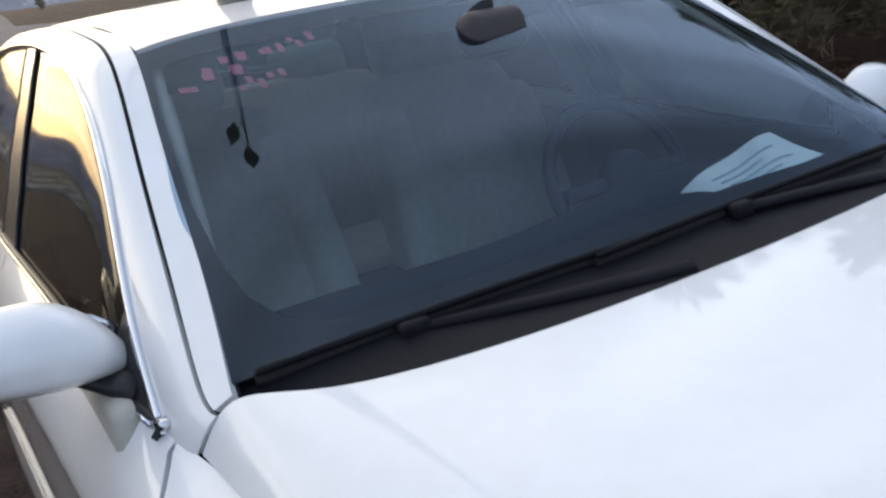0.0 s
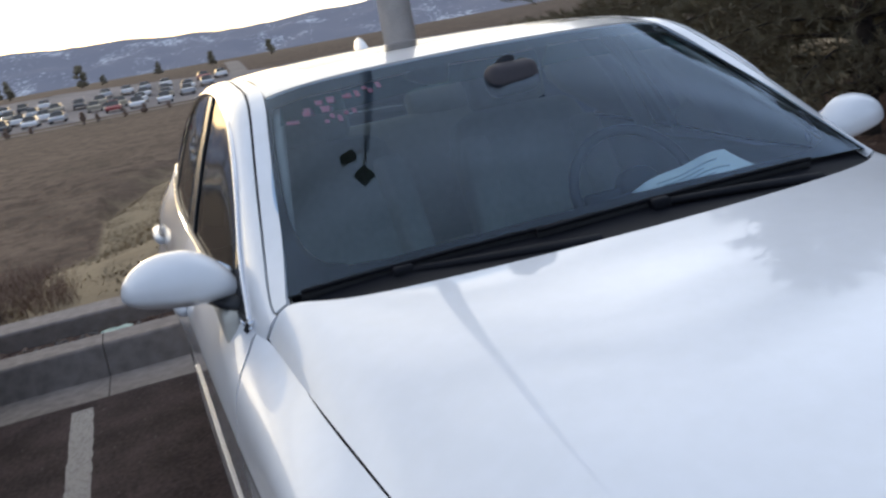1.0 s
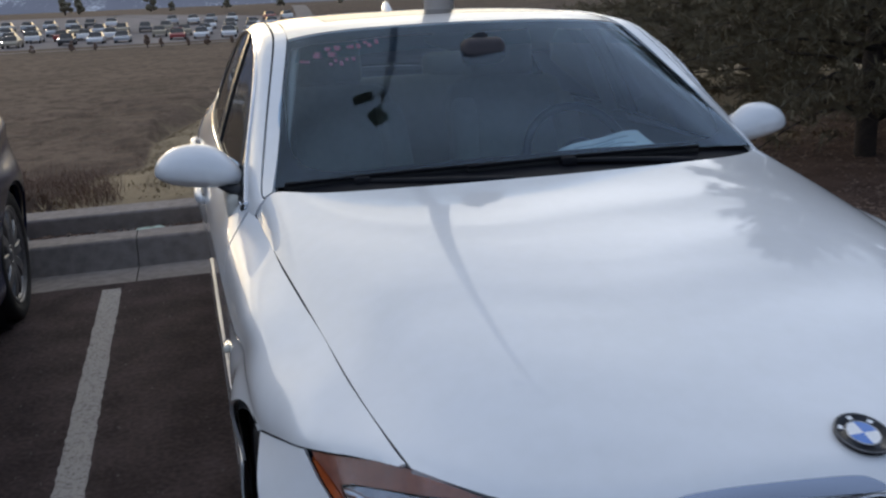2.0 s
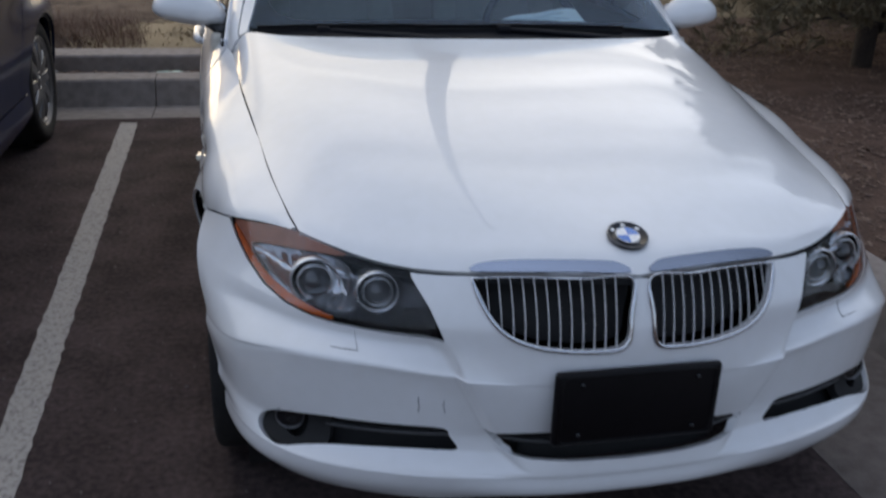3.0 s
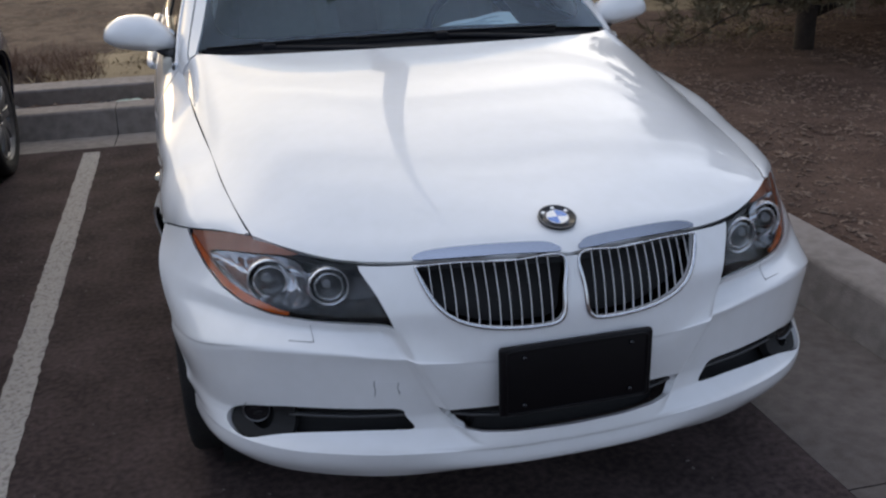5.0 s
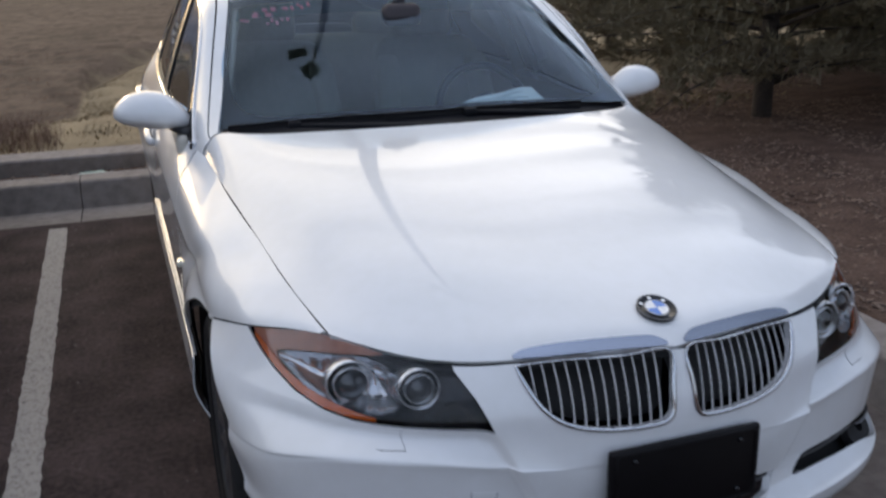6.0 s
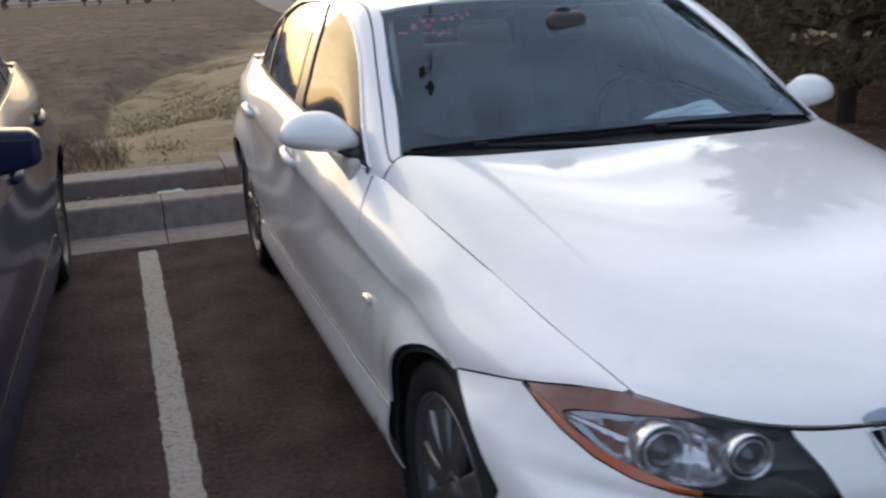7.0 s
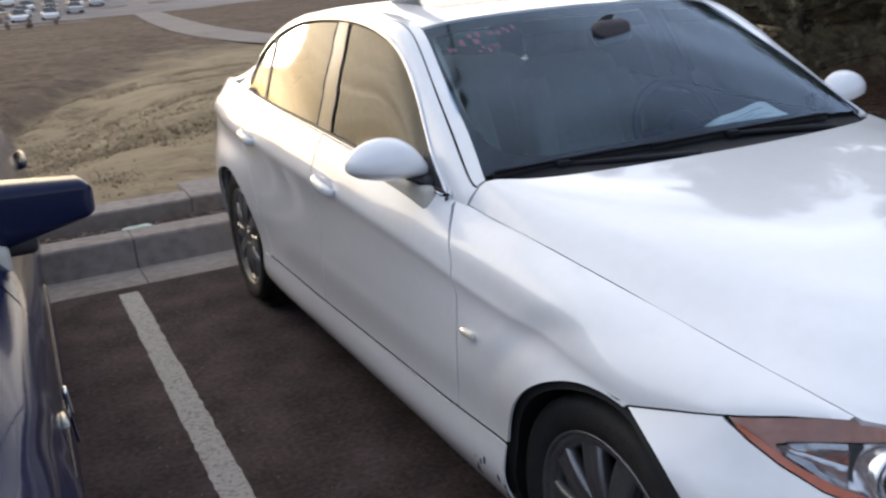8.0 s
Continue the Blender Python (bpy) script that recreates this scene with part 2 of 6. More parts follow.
def lathe_bm(profile, seg=48, axis="x"):
    """Turns a profile of (radius, along) about an axis."""
    bm = bmesh.new()
    rings = []
    for k in range(seg):
        a = 2 * math.pi * k / seg
        c, s = math.cos(a), math.sin(a)
        if axis == "x":
            rings.append([bm.verts.new((l, r * c, r * s)) for r, l in profile])
        elif axis == "y":
            rings.append([bm.verts.new((r * c, l, r * s)) for r, l in profile])
        else:
            rings.append([bm.verts.new((r * c, r * s, l)) for r, l in profile])
    for k in range(seg):
        a, b = rings[k], rings[(k + 1) % seg]
        for i in range(len(profile) - 1):
            bm.faces.new((a[i], a[i + 1], b[i + 1], b[i]))
    return bm


def nspline(P, u):
    """Natural cubic spline through the rows of P at knots 0..n-1."""
    P = np.asarray(P, float)
    n = len(P)
    return kspline(np.arange(n, dtype=float), P, u)


def kspline(t, P, u):
    t, P, u = np.asarray(t, float), np.asarray(P, float), np.asarray(u, float)
    if P.ndim == 1:
        P = P[:, None]
    n = len(t)
    h = np.diff(t)
    A, B = np.eye(n), np.zeros((n, P.shape[1]))
    for i in range(1, n - 1):
        A[i, i - 1], A[i, i], A[i, i + 1] = h[i - 1], 2 * (h[i - 1] + h[i]), h[i]
        B[i] = 6 * ((P[i + 1] - P[i]) / h[i] - (P[i] - P[i - 1]) / h[i - 1])
    M = np.linalg.solve(A, B)
    k = np.clip(np.searchsorted(t, u, side="right") - 1, 0, n - 2)
    a, b, w = (t[k + 1] - u)[:, None], (u - t[k])[:, None], h[k][:, None]
    return (M[k] * a ** 3 + M[k + 1] * b ** 3) / (6 * w) + (P[k] / w - M[k] * w / 6) * a + (P[k + 1] / w - M[k + 1] * w / 6) * b


def chord(P):
    P = np.asarray(P, float)
    d = np.r_[0, np.cumsum(np.linalg.norm(np.diff(P, axis=0), axis=1))]
    return d / d[-1]


def curve_pts(P, n):
    """n points along a smooth curve through P, evenly by length."""
    P = np.asarray(P, float)
    dense = kspline(chord(P), P, np.linspace(0, 1, 40 * len(P)))
    c = chord(dense)
    u = np.linspace(0, 1, n)
    return np.stack([np.interp(u, c, dense[:, k]) for k in range(3)], 1)


def net(lines, nu, nv):
    """A smooth sheet through lines that have the same number of points."""
    L = [nspline(l, np.linspace(0, len(l) - 1, nu)) for l in lines]
    S = np.stack(L, 1)
    u = np.linspace(0, len(lines) - 1, nv)
    out = np.empty((nu, nv, 3))
    for i in range(nu):
        out[i] = nspline(S[i], u)
    return out


def normals(G):
    du, dv = np.gradient(G, axis=0), np.gradient(G, axis=1)
    n = np.cross(du, dv)
    n /= np.linalg.norm(n, axis=2, keepdims=True) + 1e-12
    c = G.reshape(-1, 3).mean(0) - np.array((0, 2.2, 0.45))
    c[2] *= 1.5
    if abs(G[..., 0].min() + G[..., 0].max()) < 0.01:
        c[0] = 0
    return n if (n.reshape(-1, 3).mean(0) @ c) > 0 else -n


def sd_poly(P, poly):
    """Signed distance to a closed outline, negative inside."""
    poly = np.asarray(poly, float)
    d = np.full(len(P), 1e9)
    s = np.zeros(len(P), int)
    for a, b in zip(poly, np.roll(poly, -1, 0)):
        e, w = b - a, P - a
        t = np.clip((w @ e) / (e @ e + 1e-12), 0, 1)
        d = np.minimum(d, ((w - t[:, None] * e) ** 2).sum(1))
        c = (a[1] <= P[:, 1]) != (b[1] <= P[:, 1])
        xs = a[0] + (P[:, 1] - a[1]) / (e[1] if abs(e[1]) > 1e-12 else 1e-12) * e[0]
        s += c & (P[:, 0] < xs)
    return np.sqrt(d) * np.where(s % 2 == 1, -1, 1)


def smooth_outline(P, n=60):
    """A closed smooth outline through 2D points."""
    P = np.asarray(P, float)
    k = len(P)
    W = np.concatenate([P, P, P, P[:1]])
    return nspline(W, np.linspace(k, 2 * k, n, endpoint=False))


def circle(cx, cy, r, n=72):
    a = np.linspace(0, 2 * math.pi, n, endpoint=False)
    return np.stack([cx + r * np.cos(a), cy + r * np.sin(a)], 1)


def cut(G, tests):
    """The part of a sheet for which every test (axes, outline, inside, gap) holds, with its edge drawn onto the outlines."""
    nu, nv = G.shape[:2]
    V, Nn = G.reshape(-1, 3).copy(), normals(G).reshape(-1, 3)
    idx = np.arange(nu * nv).reshape(nu, nv)
    F = np.stack([idx[:-1, :-1], idx[1:, :-1], idx[1:, 1:], idx[:-1, 1:]], -1).reshape(-1, 4)

    def f(Q):
        out = np.full(len(Q), -1e9)
        which = np.zeros(len(Q), int)
        for k, (ax, poly, inside, gap) in enumerate(tests):
            v = sd_poly(Q[:, list(ax)], poly)
            v = (v if inside else -v) + gap
            which = np.where(v > out, k, which)
            out = np.maximum(out, v)
        return out, which
    c = V[F].mean(1)
    keep = f(c)[0] < 0
    kept, lost = np.zeros(len(V), bool), np.zeros(len(V), bool)
    kept[F[keep].ravel()] = True
    lost[F[~keep].ravel()] = True
    edge = np.where(kept & lost)[0]
    for _ in range(3):
        if not len(edge):
            break
        Q = V[edge]
        v, which = f(Q)
        for k, (ax, poly, inside, gap) in enumerate(tests):
            s = which == k
            if not s.any():
                continue
            q, nn = Q[s], Nn[edge[s]]
            i, j = ax
            h = 1e-4

            def g(qq):
                w = sd_poly(qq[:, [i, j]], poly)
                return (w if inside else -w) + gap
            gi, gj = q.copy(), q.copy()
            gi[:, i] += h
            gj[:, j] += h
            di, dj = (g(gi) - v[s]) / h, (g(gj) - v[s]) / h
            ln = np.maximum(di * di + dj * dj, 0.25)
            step = np.clip(v[s], -0.02, 0.02) / ln
            mi, mj = -di * step, -dj * step
            k3 = ({0, 1, 2} - {i, j}).pop()
            nk = np.where(np.abs(nn[:, k3]) < 0.25, np.sign(nn[:, k3] + 1e-9) * 0.25, nn[:, k3])
            q[:, i] += mi
            q[:, j] += mj
            q[:, k3] -= (nn[:, i] * mi + nn[:, j] * mj) / nk
            Q[s] = q
        V[edge] = Q
    F = F[keep]
    used = np.unique(F)
    remap = -np.ones(len(V), int)
    remap[used] = np.arange(len(used))
    V, Nn, F = V[used], Nn[used], remap[F]
    # orientation
    a, b, d = V[F[:, 0]], V[F[:, 1]], V[F[:, 3]]
    if len(F) and (np.cross(b - a, d - a) * Nn[F[:, 0]]).sum() < 0:
        F = F[:, ::-1]
    return V, Nn, F


def flange(V, Nn, F, depth):
    """Folds the open edges of a sheet inwards."""
    E = np.concatenate([F[:, [0, 1]], F[:, [1, 2]], F[:, [2, 3]], F[:, [3, 0]]])
    key = np.sort(E, 1)
    code = key[:, 0] * (len(V) + 1) + key[:, 1]
    _, first, count = np.unique(code, return_index=True, return_counts=True)
    B = E[first[count == 1]]
    bv = np.unique(B)
    pos = -np.ones(len(V), int)
    pos[bv] = np.arange(len(bv))
    n0 = len(V)
    top, low = V[bv] - Nn[bv] * 0.0002, V[bv] - Nn[bv] * depth
    W = np.concatenate([V, top, low])
    a, b = pos[B[:, 0]] + n0, pos[B[:, 1]] + n0
    m = len(bv)
    return W, np.concatenate([F, np.stack([b, a, a + m, b + m], 1)])


FLIP = np.array((-1.0, 1.0, 1.0))


def panel(name, G, tests, material, parent, depth=0.014, raise_by=0.0, label="", side=0):
    """A body panel cut out of a sheet; side 1 keeps +x, -1 mirrors it to -x."""
    V, Nn, F = cut(G, tests)
    V = V + Nn * raise_by
    if depth:
        V, F = flange(V, Nn, F, depth)
    if side < 0:
        V, F = V * FLIP, F[:, ::-1]
    return obj(name, V, F, material, parent, label)


def whole(G):
    """A half sheet (second index from the middle outwards) with its mirror image."""
    return np.concatenate([(G * FLIP)[:, :0:-1], G], 1)


def at_front(G, x, z):
    """The point and normal of a sheet at x, z."""
    P = G.reshape(-1, 3)
    k = ((P[:, 0] - x) ** 2 + (P[:, 2] - z) ** 2).argmin()
    n = normals(G).reshape(-1, 3)[k]
    return P[k], n


def tube(P, r, closed=False, seg=8, flat=1.0):
    """A pipe along points; flat squeezes it along the second frame axis."""
    P = [Vector(p) for p in P]
    bm = bmesh.new()
    rings = []
    n = len(P)
    up = None
    for i, p in enumerate(P):
        a = P[i - 1] if i or closed else p
        b = P[(i + 1) % n] if i < n - 1 or closed else p
        t = (b - a).normalized()
        if up is None:
            up = Vector((0, 0, 1)) if abs(t.z) < 0.9 else Vector((0, 1, 0))
        s = t.cross(up).normalized()
        up = s.cross(t).normalized()
        rr = r[i] if hasattr(r, "__len__") else r
        rings.append([bm.verts.new(p + (s * math.cos(q) + up * math.sin(q) * flat) * rr) for q in [2 * math.pi * k / seg for k in range(seg)]])
    for i in range(n if closed else n - 1):
        A, B = rings[i], rings[(i + 1) % n]
        for k in range(seg):
            bm.faces.new((A[k], A[(k + 1) % seg], B[(k + 1) % seg], B[k]))
    if not closed:
        bm.faces.new(rings[0][::-1])
        bm.faces.new(rings[-1])
    return bm


# ---------- the white car: sheets ----------
WF, WR, ARCH = (0.757, 0.317), (3.600, 0.317), 0.362     # wheel centres (y, z), arch radius
B0 = [(0, .035, .735), (.18, .068, .734), (.318, .103, .727), (.432, .151, .720), (.54, .222, .732), (.631, .305, .751), (.708, .393, .741), (.770, .482, .722), (.830, .666, .676)]
B1 = [(0, .008, .66), (.18, .026, .66), (.325, .060, .655), (.43, .102, .652), (.54, .168, .655), (.64, .250, .657), (.727, .352, .655), (.800, .465, .645), (.848, .560, .628)]
B2 = [(0, -.004, .60), (.18, .012, .60), (.34, .052, .60), (.445, .088, .60), (.56, .140, .60), (.66, .214, .598), (.745, .312, .592), (.814, .418, .58), (.843, .491, .567)]
B3 = [(0, -.006, .525), (.19, .004, .53), (.36, .030, .540), (.475, .060, .553), (.59, .106, .557), (.687, .176, .548), (.771, .278, .525), (.816, .390, .510), (.832, .449, .512)]
B4 = [(0, .004, .425), (.19, .014, .425), (.37, .042, .422), (.485, .076, .42), (.60, .128, .416), (.695, .199, .411), (.768, .295, .405), (.802, .388, .403), (.813, .417, .405)]
B5 = [(0, -.012, .318), (.19, -.004, .320), (.37, .018, .328), (.485, .048, .331), (.60, .098, .331), (.698, .174, .330), (.760, .267, .328), (.790, .360, .326), (.800, .401, .328)]
B6 = [(0, .016, .262), (.19, .024, .260), (.36, .046, .257), (.475, .079, .256), (.590, .130, .257), (.686, .203, .259), (.748, .292, .262), (.779, .366, .268), (.789, .406, .276)]


def beside(line, dy, dz):
    # a companion of a line, only outside the nose
    return [(x, y + dy * min(1, max(0, (x - .25) / .12)) * min(1, max(0, (.79 - x) / .12)), z + dz) for x, y, z in line]


BUMPER = net([B0, B1, B2, beside(B3, .013, .013), beside(B3, .0010, .0025), beside(B3, .0002, -.006), beside(B3, .005, -.040), B4, beside(B4, .007, -.035), beside(B5, .018, .016), beside(B5, .002, .004), beside(B5, .0006, -.005), beside(B5, .008, -.036), B6], 221, 241)


def prow(G):
    """The nose between the two slanting edges stands a little proud of the bumper's flanks."""
    G = G.copy()
    z = G[..., 2]
    xc = np.interp(z, (0.24, 0.325, 0.345, 0.37, 0.42, 0.48, 0.533, 0.60, 0.66, 0.74), (0.15, 0.19, 0.222, 0.25, 0.282, 0.312, 0.340, 0.374, 0.405, 0.44))
    t = np.clip((xc + 0.014 - G[..., 0]) / 0.024, 0, 1)
    G[..., 1] += 0.019 * (1 - t * t * (3 - 2 * t)) * np.clip((0.625 - z) / 0.04, 0, 1) * np.clip((z - 0.334) / 0.03, 0, 1) * np.clip((0.86 - G[..., 0]) / 0.25, 0, 1)
    # the shelf above the bumper edge, outside the nose
    s = np.clip((G[..., 0] - xc) / 0.03, 0, 1)
    G[..., 1] += 0.015 * s * np.clip((0.83 - G[..., 0]) / 0.12, 0, 1) * np.exp(-((z - 0.588) / 0.020) ** 2)
    return G


BUMPER = prow(BUMPER)

H0 = [(0, .040, .741), (0, .073, .765), (0, .14, .790), (0, .34, .843), (0, .65, .904), (0, .98, .951), (0, 1.248, .980)]
H1 = [(0.175, 0.072, 0.74), (0.18, 0.102, 0.7635), (0.188, 0.163, 0.7895), (0.21, 0.35, 0.8445), (0.23, 0.66, 0.9055), (0.245, 0.98, 0.951), (0.26, 1.256, 0.98)]
H2 = [(0.318, 0.108, 0.733), (0.328, 0.138, 0.754), (0.345, 0.2, 0.78), (0.385, 0.38, 0.838), (0.42, 0.68, 0.902), (0.45, 0.99, 0.949), (0.475, 1.284, 0.978)]
H3 = [(0.455, 0.17, 0.728), (0.468, 0.2, 0.746), (0.487, 0.26, 0.771), (0.528, 0.43, 0.824), (0.567, 0.72, 0.886), (0.602, 1.04, 0.935), (0.63, 1.343, 0.974)]
H4 = [(.562, .243, .741), (.574, .272, .754), (.593, .335, .774), (.622, .50, .810), (.655, .78, .861), (.692, 1.09, .912), (.7125, 1.408, .967)]
H5 = [(.631, .308, .753), (.638, .335, .760), (.652, .395, .773), (.677, .55, .799), (.706, .82, .839), (.737, 1.12, .879), (.757, 1.425, .909)]
HOOD = net([H0, H1, H2, H3, H4, H5], 181, 91)

# long lines of the flank: (y, x, z)
FL = [
    [(.28, .622, .743), (.305, .633, .752), (.395, .655, .773), (.55, .680, .799), (.82, .710, .839), (1.12, .7395, .879), (1.425, .7600, .908), (1.50, .778, .919), (1.9, .800, .945), (2.378, .810, .978), (3.0, .804, 1.000), (3.57, .772, 1.018), (4.0, .745, 1.032), (4.3, .69, 1.018), (4.47, .60, .998)],
    [(.28, .628, .742), (.305, .638, .751), (.393, .694, .761), (.482, .745, .760), (.667, .800, .768), (.82, .820, .789), (1.12, .834, .814), (1.5, .842, .842), (2.0, .852, .878), (2.6, .856, .905), (3.2, .850, .925), (3.7, .832, .94), (4.1, .79, .945), (4.3, .75, .935), (4.47, .645, .915)],
    [(.28, .632, .740), (.305, .642, .748), (.393, .709, .740), (.482, .771, .721), (.58, .806, .700), (.667, .830, .690), (.82, .842, .712), (1.12, .852, .735), (1.5, .866, .770), (2.1, .879, .806), (2.6, .883, .822), (3.15, .881, .838), (3.7, .870, .858), (4.1, .826, .872), (4.3, .785, .872), (4.47, .69, .86)],
    [(.28, .70, .66), (.40, .775, .655), (.55, .840, .635), (.757, .868, .64), (1.0, .866, .645), (1.3, .858, .65), (1.8, .861, .69), (2.5, .866, .71), (3.1, .875, .725), (3.55, .904, .72), (3.9, .885, .73), (4.2, .82, .74), (4.35, .78, .74), (4.47, .72, .74)],
    [(.28, .77, .48), (.40, .83, .48), (.55, .872, .48), (.757, .892, .48), (1.0, .874, .48), (1.3, .863, .48), (1.8, .866, .49), (2.5, .870, .50), (3.1, .884, .50), (3.55, .912, .50), (3.9, .898, .50), (4.2, .835, .51), (4.47, .74, .52)],
    [(.28, .78, .345), (.40, .85, .345), (.757, .884, .345), (1.1, .861, .385), (1.4, .861, .372), (1.8, .864, .360), (2.5, .872, .346), (3.1, .876, .336), (3.5, .882, .330), (3.9, .87, .33), (4.2, .83, .35), (4.47, .745, .36)],
    [(.28, .77, .27), (.40, .84, .27), (.757, .872, .28), (1.1, .865, .290), (1.4, .867, .276), (1.8, .871, .264), (2.5, .877, .250), (3.1, .881, .240), (3.5, .87, .25), (3.9, .855, .28), (4.2, .82, .30), (4.47, .73, .30)],
    [(.28, .74, .20), (.40, .80, .20), (.757, .825, .20), (1.1, .830, .205), (1.4, .832, .198), (1.8, .832, .188), (2.5, .832, .175), (3.1, .832, .168), (3.5, .83, .17), (3.9, .82, .20), (4.2, .79, .22), (4.47, .71, .23)],
]


def flank():
    y = np.linspace(.29, 4.46, 420)
    S = np.empty((len(y), len(FL), 3))
    for k, l in enumerate(FL):
        l = np.asarray(l, float)
        S[:, k, 1] = y
        S[:, k, [0, 2]] = kspline(l[:, 0], l[:, 1:], y)
    u = np.linspace(0, 1, 131)
    return np.stack([kspline(chord(s), s, u) for s in S])


for _l in (1, -1):
    _c = FL[2] if _l > 0 else FL[3]
    _k = [min(1, max(0, (p[0] - .8) / .7)) for p in _c]
    FL.insert(2 if _l > 0 else 4, [(y, x - .003 * k, z + _l * (.001 + .016 * k)) for (y, x, z), k in zip(_c, _k)])
FLANK = flank()


def flare(G):
    """A raised lip round the front wheel opening, with a hollow above it."""
    r = np.hypot(G[..., 1] - .740, G[..., 2] - .328)
    near = np.clip((.46 - r) / .07, 0, 1)
    far = np.clip((.53 - r) / .08, 0, 1)
    near, far = near * near * (3 - 2 * near), far * far * (3 - 2 * far)
    ahead = np.clip((G[..., 1] - .55) / .18, 0, 1) * np.clip((G[..., 2] - .42) / .20, 0, 1)
    H = G.copy()
    H[..., 0] += (near * .007 - far * .009) * ahead
    return H


FLANK = flare(FLANK)

G0 = [(.712, 1.411, .9685), (.7045, 1.445, .990), (.670, 1.58, 1.074), (.624, 1.81, 1.209), (.579, 2.028, 1.328), (.567, 2.23, 1.362), (.558, 2.5, 1.377), (.553, 2.8, 1.378), (.555, 3.1, 1.366), (.566, 3.33, 1.332), (.588, 3.56, 1.255), (.62, 3.78, 1.145), (.655, 4.0, 1.025)]
G1 = [(.761, 1.4295, .910), (.776, 1.495, .917), (.757, 1.62, 1.012), (.724, 1.75, 1.126), (.682, 1.96, 1.266), (.663, 2.15, 1.322), (.653, 2.42, 1.353), (.651, 2.75, 1.354), (.655, 3.05, 1.333), (.668, 3.32, 1.277), (.700, 3.50, 1.190), (.752, 3.59, 1.045), (.758, 3.82, 1.010)]
GM = [((a[0] + b[0]) / 2 + (.006, .010, .014)[min(k, 2)], (a[1] + b[1]) / 2, (a[2] + b[2]) / 2 + (.005, .008, .011)[min(k, 2)]) for k, (a, b) in enumerate(zip(G0, G1))]
PILLAR = net([G0, GM, G1], 260, 36)

W0 = [(0, 1.372, 1.000), (.25, 1.378, .999), (.48, 1.395, .994), (.62, 1.412, .986), (.698, 1.430, .978), (.709, 1.434, .975)]
W2 = [(0, 1.955, 1.360), (.22, 1.960, 1.357), (.40, 1.982, 1.350), (.50, 2.004, 1.341), (.574, 2.028, 1.327), (.586, 2.033, 1.322)]
W1 = [((a[0] + b[0]) / 2 + .002, (a[1] + b[1]) / 2 - .005, (a[2] + b[2]) / 2 + .008) for a, b in zip(W0, W2)]
SCREEN = net([W0, W1, W2], 81, 41).transpose(1, 0, 2)       # first index up the glass, second from the middle outwards

R0 = [(0, 1.963, 1.365), (0, 2.15, 1.388), (0, 2.45, 1.403), (0, 2.8, 1.405), (0, 3.1, 1.393), (0, 3.32, 1.371)]
R1 = [(.32, 1.976, 1.359), (.32, 2.16, 1.382), (.32, 2.45, 1.397), (.32, 2.8, 1.399), (.32, 3.1, 1.387), (.32, 3.31, 1.364)]
R2 = [(.50, 2.010, 1.345), (.50, 2.18, 1.371), (.50, 2.45, 1.386), (.50, 2.8, 1.388), (.50, 3.1, 1.376), (.505, 3.29, 1.350)]
R3 = [(.574, 2.035, 1.331), (.565, 2.20, 1.361), (.558, 2.45, 1.3765), (.553, 2.8, 1.3785), (.555, 3.1, 1.367), (.564, 3.28, 1.341)]
ROOF = net([R0, R1, R2, R3], 121, 61)
RW0 = [(0, 3.335, 1.369), (.32, 3.325, 1.362), (.50, 3.305, 1.348), (.562, 3.295, 1.338)]
RW2 = [(0, 3.925, 1.114), (0.32, 3.912, 1.102), (0.52, 3.9, 1.083), (0.63, 3.93, 1.057)]
RW1 = [((a[0] + b[0]) / 2 + .006, (a[1] + b[1]) / 2 + .012, (a[2] + b[2]) / 2 + .022) for a, b in zip(RW0, RW2)]
REARGLASS = net([RW0, RW1, RW2], 41, 31).transpose(1, 0, 2)
T0 = [(0, 3.92, 1.115), (0, 4.15, 1.113), (0, 4.4, 1.107), (0, 4.47, 1.09), (0, 4.49, 1.015), (0, 4.5, 0.85), (0, 4.49, 0.74)]
T1 = [(0.4, 3.9, 1.1), (0.4, 4.14, 1.099), (0.4, 4.37, 1.093), (0.4, 4.44, 1.078), (0.4, 4.465, 1.01), (0.4, 4.475, 0.85), (0.4, 4.465, 0.74)]
T2 = [(0.655, 3.96, 1.049), (0.64, 4.13, 1.047), (0.6, 4.3, 1.037), (0.585, 4.36, 1.027), (0.58, 4.4, 0.979), (0.58, 4.41, 0.85), (0.58, 4.41, 0.74)]
T3 = [(0.742, 4.01, 1.025), (0.715, 4.2, 1.014), (0.665, 4.35, 1.003), (0.62, 4.44, 0.989), (0.645, 4.465, 0.941), (0.69, 4.462, 0.84), (0.72, 4.455, 0.74)]
TRUNK = net([T0, T1, T2, T3], 121, 41)
RB = []
for z, b in ((.74, 0.0), (.68, .03), (.56, .04), (.42, .035), (.30, .02), (.22, -.03)):
    RB.append([(0, 4.49 + b, z), (.35, 4.47 + b, z), (.58, 4.41 + b, z), (.70, 4.32 + b, z), (.77 + b * .5, 4.20 + b * .6, z), (.83 + b * .4, 4.02, z), (.855 + b * .5, 3.90, z)])
REARBUMPER = net(RB, 121, 41)

